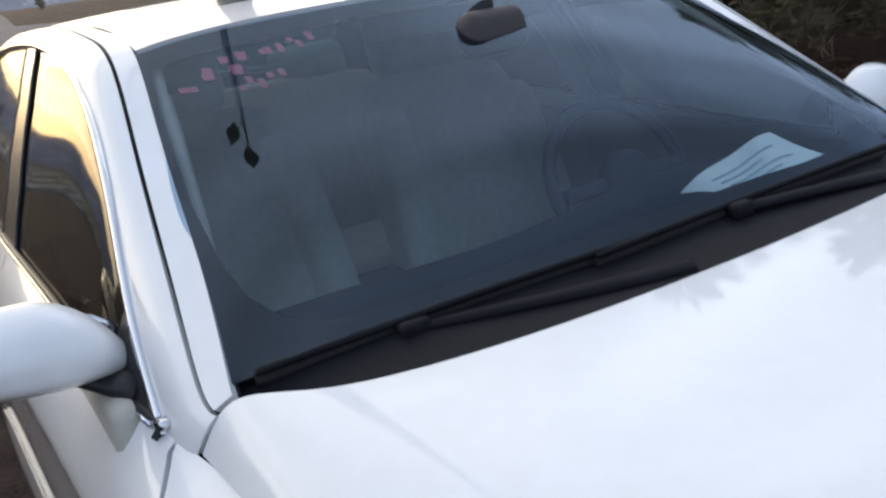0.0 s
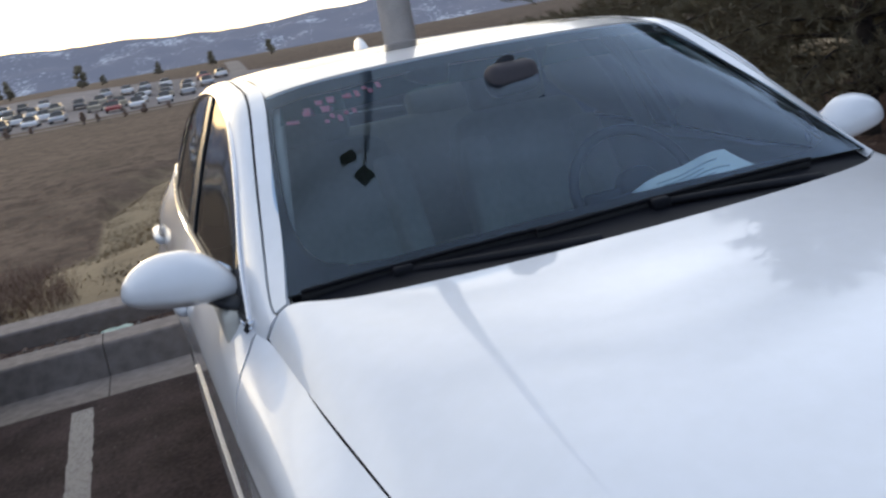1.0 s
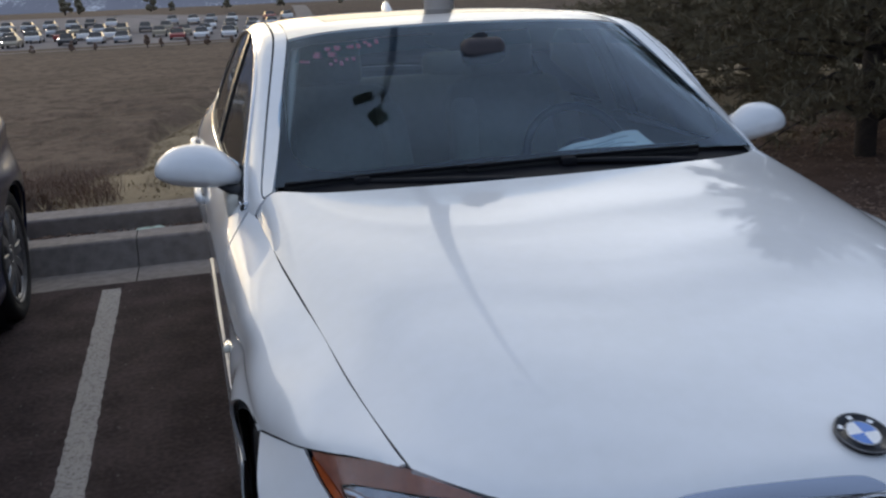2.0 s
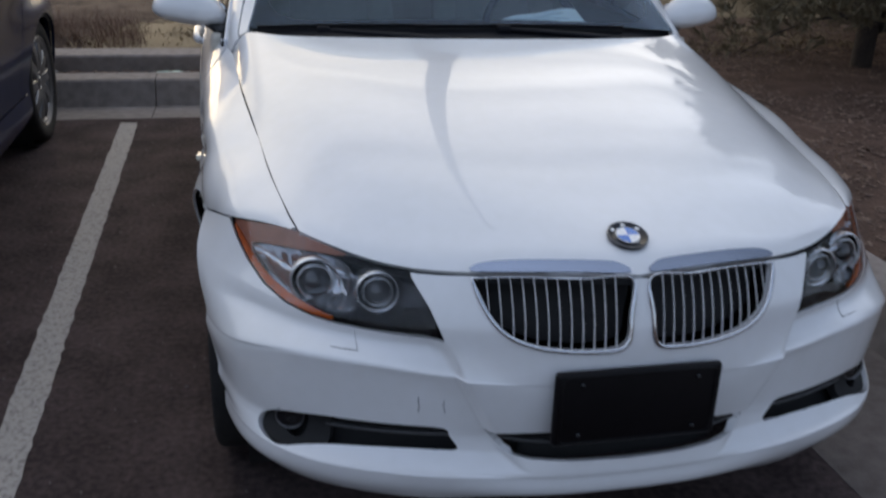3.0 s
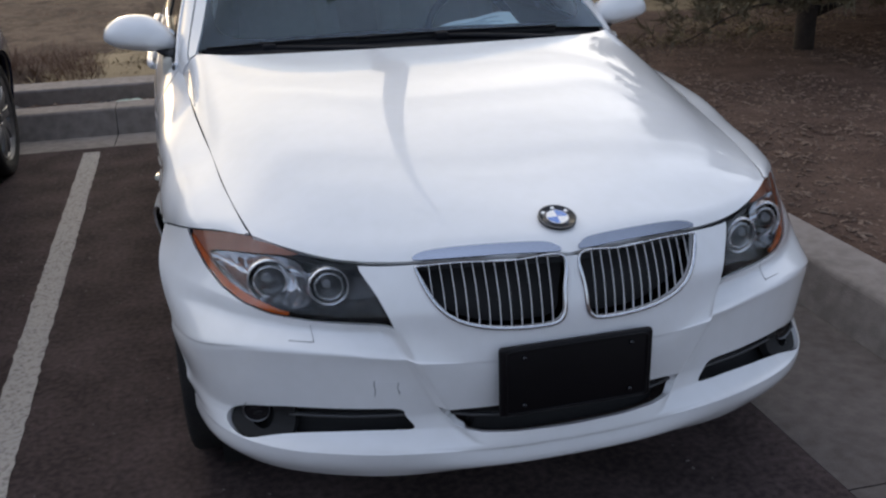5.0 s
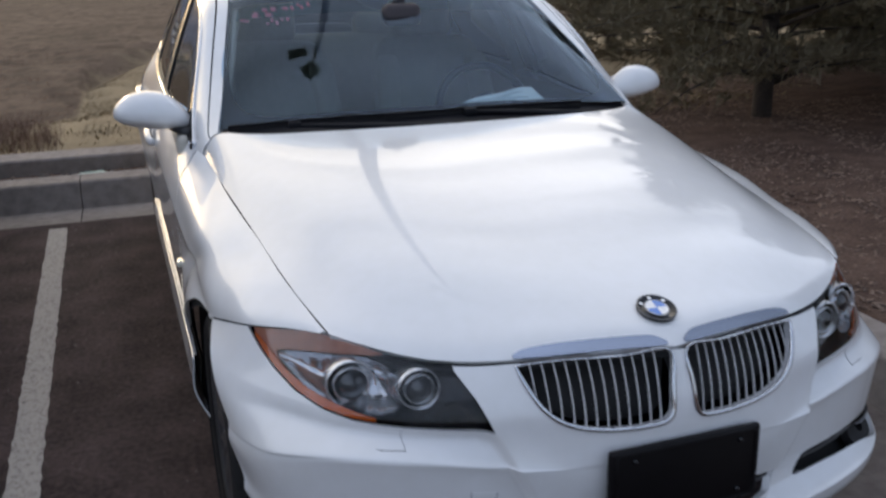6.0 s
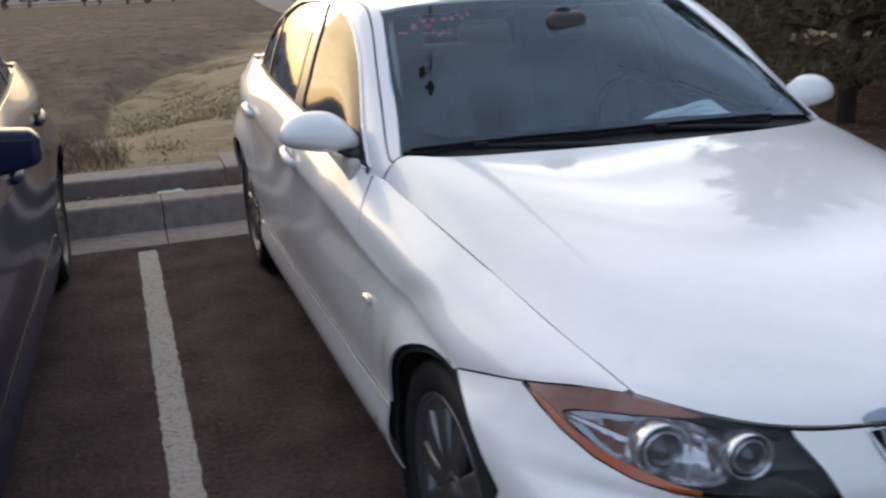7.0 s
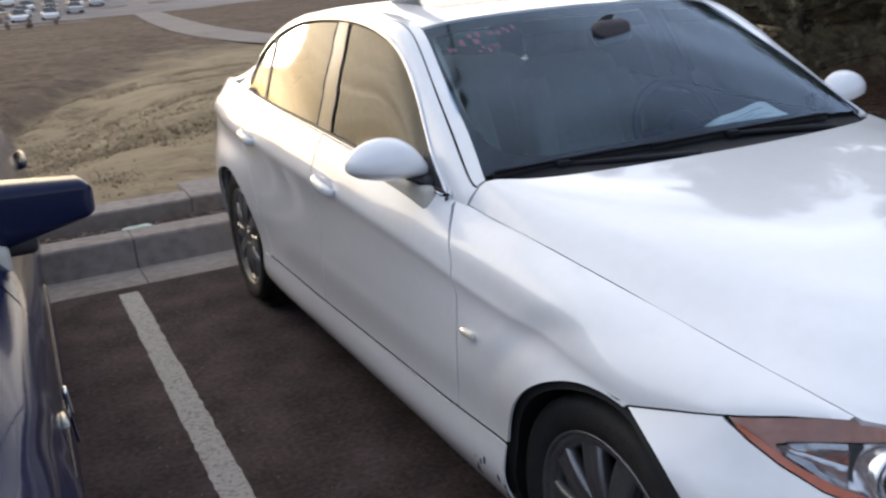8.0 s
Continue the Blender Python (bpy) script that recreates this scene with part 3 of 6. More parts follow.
FULLBUMPER = whole(BUMPER.transpose(1, 0, 2))
FRONT, SIDE, TOP = (0, 2), (1, 2), (0, 1)
KIDNEY = smooth_outline([(.021, .737), (.10, .7335), (.20, .732), (.30, .7265), (.318, .719), (.309, .695), (.290, .660), (.258, .630), (.208, .611), (.135, .602), (.065, .602), (.037, .609), (.025, .630), (.0205, .68)], 120)
LAMP_TOP = [(p[0], p[2] + 0.02) for p in curve_pts([B0[3], B0[4], B0[5], B0[6], B0[7]], 24)]
LAMP = [(.428, .712)] + LAMP_TOP + [(.770, .722), (.768, .715), (.758, .694), (.738, .666), (.708, .640), (.665, .622), (.615, .612), (.52, .608), (.44, .606), (.373, .606), (.383, .630), (.40, .668)]
FOGSLOT = smooth_outline([(.378, .417), (.358, .398), (.342, .374), (.352, .364), (.42, .364), (.52, .361), (.60, .354), (.655, .344), (.695, .336), (.722, .341), (.730, .356), (.714, .379), (.682, .398), (.64, .408), (.58, .415), (.48, .418)], 110)
INTAKE = [(-.292, .418), (.292, .418), (.276, .396), (.258, .376), (.20, .362), (.12, .356), (0, .353), (-.12, .356), (-.20, .362), (-.258, .376), (-.276, .396)]
SEAM_FB = [(.295, .752), (.305, .752), (.393, .742), (.482, .723), (.58, .700), (.667, .677), (.70, .64)]
DOOR_FRONT = [(1.478, 1.05), (1.470, .905), (1.40, .845), (1.355, .79), (1.335, .70), (1.333, .55), (1.345, .45), (1.358, .378)]
SILL = [(1.0, .402), (1.25, .386), (1.42, .377), (1.9, .366), (2.33, .357), (2.9, .347), (3.3, .345)]
B_SEAM = [(2.405, .356), (2.400, .6), (2.408, .98), (2.41, 1.05)]
R_SEAM = [(3.46, 1.05), (3.44, .93), (3.39, .82), (3.28, .72), (3.19, .60), (3.13, .48), (3.105, .40), (3.10, .346)]


def sill_top(y0, y1):
    y = np.linspace(y0, y1, 12)
    return [(a, float(np.interp(a, [s[0] for s in SILL], [s[1] for s in SILL]))) for a in y]


FENDER_P = [(.316, 1.05)] + DOOR_FRONT + sill_top(1.355, 1.02) + [(.76, .30)] + SEAM_FB[::-1] + [(.316, .753)]
DOOR_F_P = DOOR_FRONT + sill_top(1.365, 2.405) + B_SEAM
DOOR_R_P = B_SEAM[::-1] + sill_top(2.405, 3.10) + R_SEAM[::-1]
QUARTER_P = R_SEAM + sill_top(3.10, 3.16) + [(3.2, .10), (4.0, .10), (3.93, .70), (4.1, .735), (4.60, .74), (4.60, 1.05)]
SKIRT_P = sill_top(1.02, 3.20) + [(3.22, .10), (1.02, .10)]
AF = (0.742, 0.321)                   # centre of the front wheel opening
ARCH_F, ARCH_R = [(y if y > AF[0] else AF[0] + (y - AF[0]) * .91, z) for y, z in circle(*AF, ARCH - .003)], circle(*WR, ARCH - .006)


def side_glass():
    U = curve_pts(G1[1:12], 200)
    y = np.linspace(1.497, 3.585, 200)
    l = np.asarray(FL[0], float)
    D = np.stack([kspline(l[:, 0], l[:, 1], y)[:, 0], y, kspline(l[:, 0], l[:, 2], y)[:, 0]], 1)
    # pair the two edges by a slanting fan so that the columns lean like the pillars
    s = np.linspace(0, 1, 41)[None, :, None]
    G = U[:, None] * (1 - s) + D[:, None] * s
    bulge = 0.005 * np.sin(np.pi * s[..., 0])
    G[..., 0] += bulge - 0.004
    return G, U, D


GLASSHOUSE, RAIL, BELT = side_glass()


def build_car():
    car = thing("car", "white four-door sedan parked facing out with glossy paint", "car")
    gap = 0.0032
    panel("hood", whole(HOOD), [(TOP, [(-2, -1), (2, -1), (2, 3), (-2, 3)], True, 0)], PAINT, car, 0.02, label="white bonnet with a light pole mirrored in its gloss")
    panel("hood_lining", whole(HOOD) - np.array((0, 0, 0.022)), [(TOP, [(-2, -1), (2, -1), (2, 3), (-2, 3)], True, 0)], SOFTBLACK, car, 0)
    bumper = panel("front_bumper", FULLBUMPER, [(FRONT, [(-1, 0), (1, 0), (1, 1), (-1, 1)], True, 0)] + [(FRONT, np.asarray(p) * np.array((s, 1)), False, 0) for p in (KIDNEY, LAMP, FOGSLOT) for s in (1, -1)] + [(FRONT, INTAKE, False, 0)], PAINT, car, 0.016)
    for s in (1, -1):
        panel("fender", FLANK, [(SIDE, FENDER_P, True, gap), (SIDE, ARCH_F, False, 0)], PAINT, car, 0.007, side=s)
        fd = panel("front_door", FLANK, [(SIDE, DOOR_F_P, True, gap)], PAINT, car, side=s)
        rd = panel("rear_door", FLANK, [(SIDE, DOOR_R_P, True, gap), (SIDE, circle(*WR, ARCH + .0), False, 0)], PAINT, car, side=s)
        panel("rear_wing", FLANK, [(SIDE, QUARTER_P, True, gap), (SIDE, ARCH_R, False, 0)], PAINT, car, side=s)
        panel("side_skirt", FLANK, [(SIDE, SKIRT_P, True, gap), (SIDE, ARCH_F, False, 0), (SIDE, ARCH_R, False, 0)], PAINT, car, 0.005, side=s, raise_by=0.005, label="white sill with chipped paint near the front wheel")
        panel("flank_lining", FLANK - np.array((.018, 0, 0)), [(SIDE, [(.5, .1), (4.4, .1), (4.4, .90), (.5, .66)], True, 0), (SIDE, ARCH_F, False, -.02), (SIDE, ARCH_R, False, -.02)], SOFTBLACK, car, 0, side=s)
        everything = [(SIDE, [(1, 0), (5, 0), (5, 2), (1, 2)], True, 0)]
        panel("roof_rail", PILLAR[6:, :11], everything, PAINT, car, 0.02, side=s, label="white windscreen pillar and roof side")
        panel("door_frame", PILLAR[:, 12:], everything, PAINT, car, 0.02, side=s, label="white upper door frame")
        panel("pillar_seal", PILLAR - np.array((.010, 0, .010)), everything, SOFTBLACK, car, 0, side=s)
        # windows
        fp = [(1.66, .80), (2.322, .90), (2.346, .985), (2.452, 1.345), (2.47, 1.45), (1.66, 1.45), (1.655, 1.2)]
        rp = [(2.455, .90), (2.475, .985), (2.575, 1.345), (2.59, 1.45), (3.42, 1.45), (3.318, 1.281), (3.205, 1.0), (3.17, .90)]
        qp = [(3.215, .90), (3.237, 1.0), (3.345, 1.27), (3.45, 1.45), (3.80, 1.45), (3.80, .90)]
        panel("window_pane", GLASSHOUSE, [(SIDE, fp, True, 0.002)], SIDEGLASS, fd, 0, side=s, label="dark tinted glass mirroring the sunset sky")
        panel("window_pane", GLASSHOUSE, [(SIDE, rp, True, 0.002)], SIDEGLASS, rd, 0, side=s, label="dark tinted glass mirroring the sunset sky")
        panel("quarter_pane", GLASSHOUSE, [(SIDE, qp, True, 0.002)], SIDEGLASS, rd, 0, side=s)
        b1 = [(2.322, .90), (2.346, .985), (2.452, 1.345), (2.47, 1.45), (2.59, 1.45), (2.575, 1.345), (2.475, .985), (2.455, .90)]
        b2 = [(3.17, .90), (3.205, 1.0), (3.318, 1.281), (3.42, 1.45), (3.45, 1.45), (3.345, 1.27), (3.237, 1.0), (3.215, .90)]
        panel("door_pillar", GLASSHOUSE, [(SIDE, b1, True, 0)], PILLARBLACK, car, 0.02, raise_by=0.004, side=s)
        for ya, yb in (((2.328, .93), (2.452, 1.345)), ((2.465, .93), (2.575, 1.345))):
            rows = [GLASSHOUSE.reshape(-1, 3)[((GLASSHOUSE.reshape(-1, 3)[:, 1:] - np.array((ya[0] + (yb[0] - ya[0]) * k, ya[1] + (yb[1] - ya[1]) * k))) ** 2).sum(1).argmin()] for k in np.linspace(0, 1, 9)]
            part("pillar_gap", tube([(p + np.array((.003, 0, 0))) * np.array((s, 1, 1)) for p in rows], 0.0042, seg=6), BLACK, car)
        panel("window_divider", GLASSHOUSE, [(SIDE, b2, True, 0)], BLACK, rd, 0.02, raise_by=0.004, side=s)
        panel("mirror_corner", GLASSHOUSE, [(SIDE, [(1.4, .8), (1.66, .80), (1.66, 1.3), (1.4, 1.3)], True, 0)], BLACK, fd, 0.02, raise_by=0.003, side=s)
        flip = np.array((s, 1, 1))
        part("window_trim", tube([p * flip for p in (RAIL + np.array((.003, 0, -.004)))[::3]], 0.0075, seg=6), CHROME, car, "bright trim over the windows")
        part("window_seal", tube([p * flip for p in (RAIL + np.array((-.002, -.0, -.014)))[::3]], 0.005, seg=6), BLACK, car)
        part("belt_seal", tube([p * flip for p in (BELT + np.array((-.002, 0, .006)))[::3]], 0.007, seg=6), BLACK, car)
        part("belt_trim", tube([p * flip for p in (BELT + np.array((.004, 0, .001)))[2::3]], 0.0045, seg=6), CHROME, car)
        build_handle(fd, s, 2.250, .828)
        build_handle(rd, s, 3.262, .858)
        build_mirror(car, s)
        build_headlamp(car, s)
        build_kidney(bumper, s)
        build_fog(bumper, s)
        part("trim_end", box_bm((.016, .052, .014), bevel=.004), CHROME, car, "bright end of the window trim", m=pose(.779 * s, 1.512, .924, -14, 0, -8 * s))
        part("hinge_cap", lathe_bm([(.0005, -.011), (.008, -.008), (.0115, 0), (.008, .008), (.0005, .011)], 16), PAINT, car, m=Matrix.Translation((.783 * s, 1.640, .972)))
        bm = box_bm((.016, .072, .019), bevel=.007, seg=4)
        part("side_repeater", bm, mat_repeater(), car, "clear indicator repeater", m=pose(.867 * s, 1.262, .627, -6, 0, 3 * s))
    build_wheels(car)
    rng = random.Random(6)
    for k in range(9):
        y, z, r = 1.085 + rng.random() * .17, .225 + rng.random() * .075, rng.uniform(.004, .012)
        chip = [(y + r * rng.uniform(.6, 1.1) * math.cos(a) * .8, z + r * rng.uniform(.7, 1.7) * math.sin(a)) for a in np.linspace(0, 6.283, 9)[:-1]]
        grid = FLANK[(FLANK[:, 0, 1] > 1.05) & (FLANK[:, 0, 1] < 1.3)]
        fine = np.stack([np.stack([np.interp(np.linspace(0, len(grid) - 1, 240), np.arange(len(grid)), grid[:, q, c]) for c in range(3)], -1) for q in range(70, grid.shape[1])], 1)
        panel("paint_chip", fine, [(SIDE, chip, True, 0)], SOFTBLACK, car, 0, raise_by=.0057, side=-1, label="dark chip in the sill paint")
    bm = bmesh.new()
    bmesh.ops.create_uvsphere(bm, u_segments=20, v_segments=12, radius=1)
    for v in bm.verts:
        v.co = Vector((v.co.x * .022 * (1 - .3 * v.co.z), v.co.y * .075 + v.co.z * .03, max(-.2, v.co.z) * .055))
    part("roof_antenna", bm, PAINT, car, "small white fin on the roof", m=Matrix.Translation((0, 3.16, 1.392)))
    panel("roof", whole(ROOF), [(TOP, [(-.43, 2.17), (.43, 2.17), (.43, 2.62), (-.43, 2.62)], False, .003)], PAINT, car, 0.012)
    panel("sunroof", whole(ROOF), [(TOP, [(-.43, 2.17), (.43, 2.17), (.43, 2.62), (-.43, 2.62)], True, .002)], GLOSSBLACK, car, 0.012, raise_by=-.001, label="closed dark glass sunroof")
    panel("roof_lining", whole(ROOF) - np.array((0, 0, .03)), [(TOP, [(-2, 0), (2, 0), (2, 5), (-2, 5)], True, 0)], TRIMLIGHT, car, 0)
    screen = panel("windscreen", whole(SCREEN), [(TOP, [(-2, 0), (2, 0), (2, 5), (-2, 5)], True, 0)], GLASS, car, 0, label="windscreen mirroring the sky and a light pole")
    screen.visible_shadow = False
    panel("rear_window", whole(REARGLASS), [(TOP, [(-2, 0), (2, 0), (2, 5), (-2, 5)], True, 0)], SIDEGLASS, car, 0)
    trunk = panel("boot_lid", whole(TRUNK), [(TOP, [(-2, 0), (2, 0), (2, 5), (-2, 5)], True, 0)], PAINT, car, 0.02)
    panel("rear_bumper", whole(REARBUMPER.transpose(1, 0, 2)), [(TOP, [(-2, 0), (2, 0), (2, 5), (-2, 5)], True, 0), (SIDE, ARCH_R, False, 0)], PAINT, car, 0.02)
    for s in (1, -1):
        part("tail_lamp", box_bm((.30, .05, .13), (.56 * s, 4.452, .88), .02), RED, trunk, m=None)
    # underside
    part("floor_pan", box_bm((1.50, 3.6, .06), (0, 2.2, .21), .02), SOFTBLACK, car)
    for yc, zc in (AF, WR):
        for s in (1, -1):
            bm = lathe_bm([(.366, .60), (.366, .838)], 40)
            for v in bm.verts:
                if yc == AF[0] and v.co.y < 0:
                    v.co.y *= .92
                v.co.x = s * (min(v.co.x, .755) if v.co.y < -.10 and yc == AF[0] else v.co.x)
            me = part("wheel_arch_liner", bm, SOFTBLACK, car, m=Matrix.Translation((0, yc, zc)))
            part("wheel_well", cyl_bm(.372, .372, .02, 32, pose(.60 * s, yc, zc, 0, 90, 0)), SOFTBLACK, car)
    build_cowl(car)
    build_cabin(car)
    return car


def mat_repeater():
    return REPEATER


REPEATER = mat("repeater_lens", (0.72, 0.70, 0.60), 0.15, coat=1.0, vary=0.2, scale=120)


def flank_x(y, z):
    P = FLANK.reshape(-1, 3)
    return P[((P[:, 1] - y) ** 2 + (P[:, 2] - z) ** 2).argmin()][0]


def build_handle(door, s, y, z):
    x = flank_x(y, z)
    a = np.linspace(-1, 1, 15)
    pts = [((x + .004 + .017 * (1 - t ** 4)) * s, y + .100 * t, z + .010 * t) for t in a]
    h = part("door_handle", tube(pts, [.0085 + .0055 * (1 - abs(t) ** 3) for t in a], seg=12, flat=1.5), PAINT, door, "body-coloured pull handle")
    part("handle_recess", lathe_bm([(.001, .0032), (.03, .0028), (.036, .0005)], 28), PAINT, h, m=Matrix.Translation((x * s, y - .01, z + .002)) @ Matrix.Diagonal((s, 1.4, .82, 1)))
    # a matt black disc stands in for the shade behind the pull
    part("handle_gap", lathe_bm([(.001, .0045), (.017, .0042), (.020, .0015)], 24), SOFTBLACK, h, "black disc for the shade behind the pull", m=Matrix.Translation((x * s, y - .004, z - .012)) @ Matrix.Diagonal((s, 2.0, .62, 1)))


def build_mirror(car, s):
    """Door mirror: a rounded shell that tapers towards its arm."""
    bm = bmesh.new()
    bmesh.ops.create_uvsphere(bm, u_segments=40, v_segments=24, radius=1.0)
    for v in bm.verts:
        x, y, z = v.co
        # x: -1 at the outer end, +1 towards the car
        w = 1.0 - 0.46 * max(0, x) ** 1.5
        q = math.copysign(abs(z) ** (1.0 if z > 0 else 0.72), z)
        zz = q * (0.068 if z > 0 else 0.052) * w + 0.012 * (1 - x * x) - (0.024 * max(0, x) ** 2)
        under = min(1, max(0, (-.012 - zz) / .035))          # the lower facet turns in
        yy = y * (0.075 if y < 0 else 0.028) * w * (1 - .52 * under)
        v.co = (math.copysign(abs(x) ** .88, x) * 0.126 * (1 - .16 * under), yy, zz)
    shell = part("mirror_shell", bm, PAINT, car, "rounded body-coloured mirror housing", m=pose(0, 0, 0))
    shell.matrix_local = Matrix.Translation((.880 * s - .012 * (1 + s), 1.655, .994)) @ Matrix.Diagonal((-s, 1, 1, 1)) @ pose(0, 0, 0, 0, 7, -6)
    g = bmesh.new()
    bmesh.ops.create_uvsphere(g, u_segments=28, v_segments=12, radius=1.0)
    bmesh.ops.scale(g, vec=(.112, .006, .052), verts=g.verts)
    mg = part("mirror_glass", g, CHROME, shell, "mirror glass")
    mg.location = (0.0, .026, .006)
    arm = tube([(.765 * s, 1.60, .942), (.795 * s - .003 * (1 + s), 1.625, .948), (.83 * s - .007 * (1 + s), 1.645, .962), (.855 * s - .010 * (1 + s), 1.655, .972)], [.040, .032, .024, .020], seg=14, flat=.55)
    part("mirror_arm", arm, BLACK, car, "black plastic mirror arm")


def build_headlamp(car, s):
    flip = np.array((s, 1.0))
    lamp = panel("headlamp", BUMPER, [(FRONT, LAMP, True, .003)], LENS, car, 0.0, raise_by=.001, side=s, label="clear headlamp with twin round lenses and amber edge")
    V, Nn, F = cut(BUMPER, [(FRONT, LAMP, True, .001)])
    far = V - Nn * .055
    edge_V, edge_F = flange(V - Nn * .004, Nn, F, .06)
    nF = len(F)
    hv, hf = edge_V, edge_F[nF:]
    flip3 = np.array((s, 1, 1))
    obj("lamp_housing", hv * flip3, hf, GLOSSBLACK, lamp)
    obj("lamp_back", far * flip3, F if s > 0 else F[:, ::-1], GLOSSBLACK, lamp)
    # amber strip along the outer edge and the top
    inner = [(.50, .80), (.52, .738), (.56, .7285), (.61, .724), (.665, .7165), (.715, .706), (.734, .697), (.730, .682), (.708, .660), (.672, .642), (.63, .630), (.585, .622), (.57, .50), (.30, .50), (.30, .80)]
    panel("amber_strip", BUMPER, [(FRONT, LAMP, True, .004), (FRONT, inner, False, 0)], AMBER, lamp, .004, raise_by=-.009, side=s, label="amber side reflector")
    low = [(.775, .73), (.745, .700), (.722, .672), (.69, .652), (.65, .638), (.60, .627), (.58, .622), (.58, .60), (.80, .60)]
    panel("amber_rim", BUMPER, [(FRONT, LAMP, True, .003), (FRONT, low, True, 0)], AMBER_LIT, lamp, .004, raise_by=-.005, side=s, label="bright orange lower edge")
    # fluted bright bowl beside the outer lens
    cone = smooth_outline([(.733, .692), (.70, .707), (.655, .715), (.60, .722), (.552, .716), (.533, .684), (.540, .645), (.585, .630), (.64, .634), (.69, .650), (.718, .674)], 60)
    Vc, Nc, Fc = cut(BUMPER, [(FRONT, cone, True, 0)])
    Vc = Vc - Nc * (.014 + .028 * np.clip(-sd_poly(Vc[:, [0, 2]], cone) / .035, 0, 1) ** .6 + .0007 * np.sin(Vc[:, 0] * 300 + Vc[:, 2] * 90))[:, None]
    obj("lamp_reflector", Vc * flip3, Fc if s > 0 else Fc[:, ::-1], LAMPCHROME, lamp, "fluted bright reflector")
    # small bright bracket between the lenses
    p, n = at_front(BUMPER, .540, .690)
    part("lamp_bracket", tube([((p[0] + dx) * s, p[1] + .030 + dy, p[2] + dz) for dx, dy, dz in ((.03, .005, .012), (.01, 0, .004), (-.008, 0, -.006), (-.03, 0, -.004))], [.006, .009, .007, .005], seg=8), CHROME, lamp)
    for x, z, r, dep in ((.604, .661, .051, .046), (.487, .668, .043, .044)):
        p, n = at_front(BUMPER, x, z)
        aim = Vector((n[0] * .25, -1, .05)).normalized()
        m = Matrix.Translation(Vector((p[0] * s, p[1] + dep, p[2]))) @ Vector((aim.x * s, aim.y, aim.z)).to_track_quat("Z", "Y").to_matrix().to_4x4()
        part("lamp_ring", lathe_bm([(r * 1.02, -.03), (r * 1.02, .012), (r * .99, .018), (r * .93, .018), (r * .90, .010)], 44, "z"), RINGCHROME, lamp, "bright ring round the lens", m=m)
        part("ring_gap", lathe_bm([(r * .90, .010), (r * .88, .002), (r * .78, -.004), (r * .74, .000)], 44, "z"), GLOSSBLACK, lamp, m=m)
        part("ring_insert", lathe_bm([(r * .75, .000), (r * .72, .014), (r * .68, .018), (r * .63, .014), (r * .60, .002)], 44, "z"), RINGCHROME, lamp, m=m)
        ln = lathe_bm([(r * .62, .0), (r * .58, .010), (r * .46, .019), (r * .30, .025), (r * .14, .028), (.0005, .0285)], 36, "z")
        part("lens_ball", ln, LENSBALL, lamp, "glass projector lens", m=m)


LAMPCHROME = mat("lamp_reflector_metal", (0.62, 0.62, 0.64), 0.16, 0.95)
RINGCHROME = mat("lamp_ring_metal", (0.92, 0.92, 0.93), 0.22, 0.85)
LENSBALL = mat("projector_lens", (0.022, 0.024, 0.030), 0.04, coat=1.0, spec=0.8)


def build_kidney(bumper, s):
    """One half of the double grille: bright frame, upright bars, black inside."""
    pts = []
    for x, z in KIDNEY:
        p, n = at_front(BUMPER, x, z)
        q = p + n * .0015
        pts.append((x * s, q[1], z))
    pts = np.asarray(pts)
    for _ in range(14):
        pts[:, 1] = (np.roll(pts[:, 1], 1) + pts[:, 1] * 2 + np.roll(pts[:, 1], -1)) / 4
    frame_ring = part("grille_frame", tube(pts, [float(np.interp(p[2], (.700, .728), (.0050, .0022))) for p in pts], closed=True, seg=10), CHROME, bumper, "chrome frame of a black barred grille")
    Vb, Nb, Fb = cut(BUMPER, [(FRONT, KIDNEY, True, -.004)])
    back = Vb - Nb * .060
    obj("grille_back", back * np.array((s, 1, 1)), Fb if s > 0 else Fb[:, ::-1], SOFTBLACK, frame_ring)
    n_bars = 12
    for i in range(n_bars):
        x = .038 + (.302 - .038) * (i + .5) / n_bars
        zs = [z for (a, z), (b, w) in zip(KIDNEY, np.roll(KIDNEY, -1, 0)) if (a - x) * (b - x) <= 0]
        z0, z1 = min(zs) + .002, max(zs) - .002
        zz = np.linspace(z0, z1, 9)
        ys = np.array([at_front(BUMPER, x, z)[0][1] for z in zz])
        ys = np.polyval(np.polyfit(zz, ys, 2), zz)
        V, F = [], []
        for y, z in zip(ys, zz):
            for dx, dy in ((-.0007, .006), (-.0003, .004), (.0003, .004), (.0007, .006), (.0006, .010), (-.0006, .010)):
                V.append(((x + dx) * s, y + dy, z))
        for j in range(len(zz) - 1):
            for q in range(6):
                a, b = j * 6 + q, j * 6 + (q + 1) % 6
                F.append((a, b, b + 6, a + 6))
        bar = obj("grille_bar", V, F, BARS, frame_ring, smooth=False)
    # polished cap on the bonnet edge above the opening
    cap = smooth_outline([(.022, .7425), (.10, .7415), (.20, .7395), (.29, .735), (.321, .734), (.317, .740), (.292, .748), (.24, .754), (.17, .7572), (.09, .7580), (.045, .7565), (.026, .751)], 80)
    panel("grille_cap", HOOD, [(FRONT, cap, True, 0)], CAPMETAL, frame_ring, .008, raise_by=.005, side=s, label="polished cap above the grille")


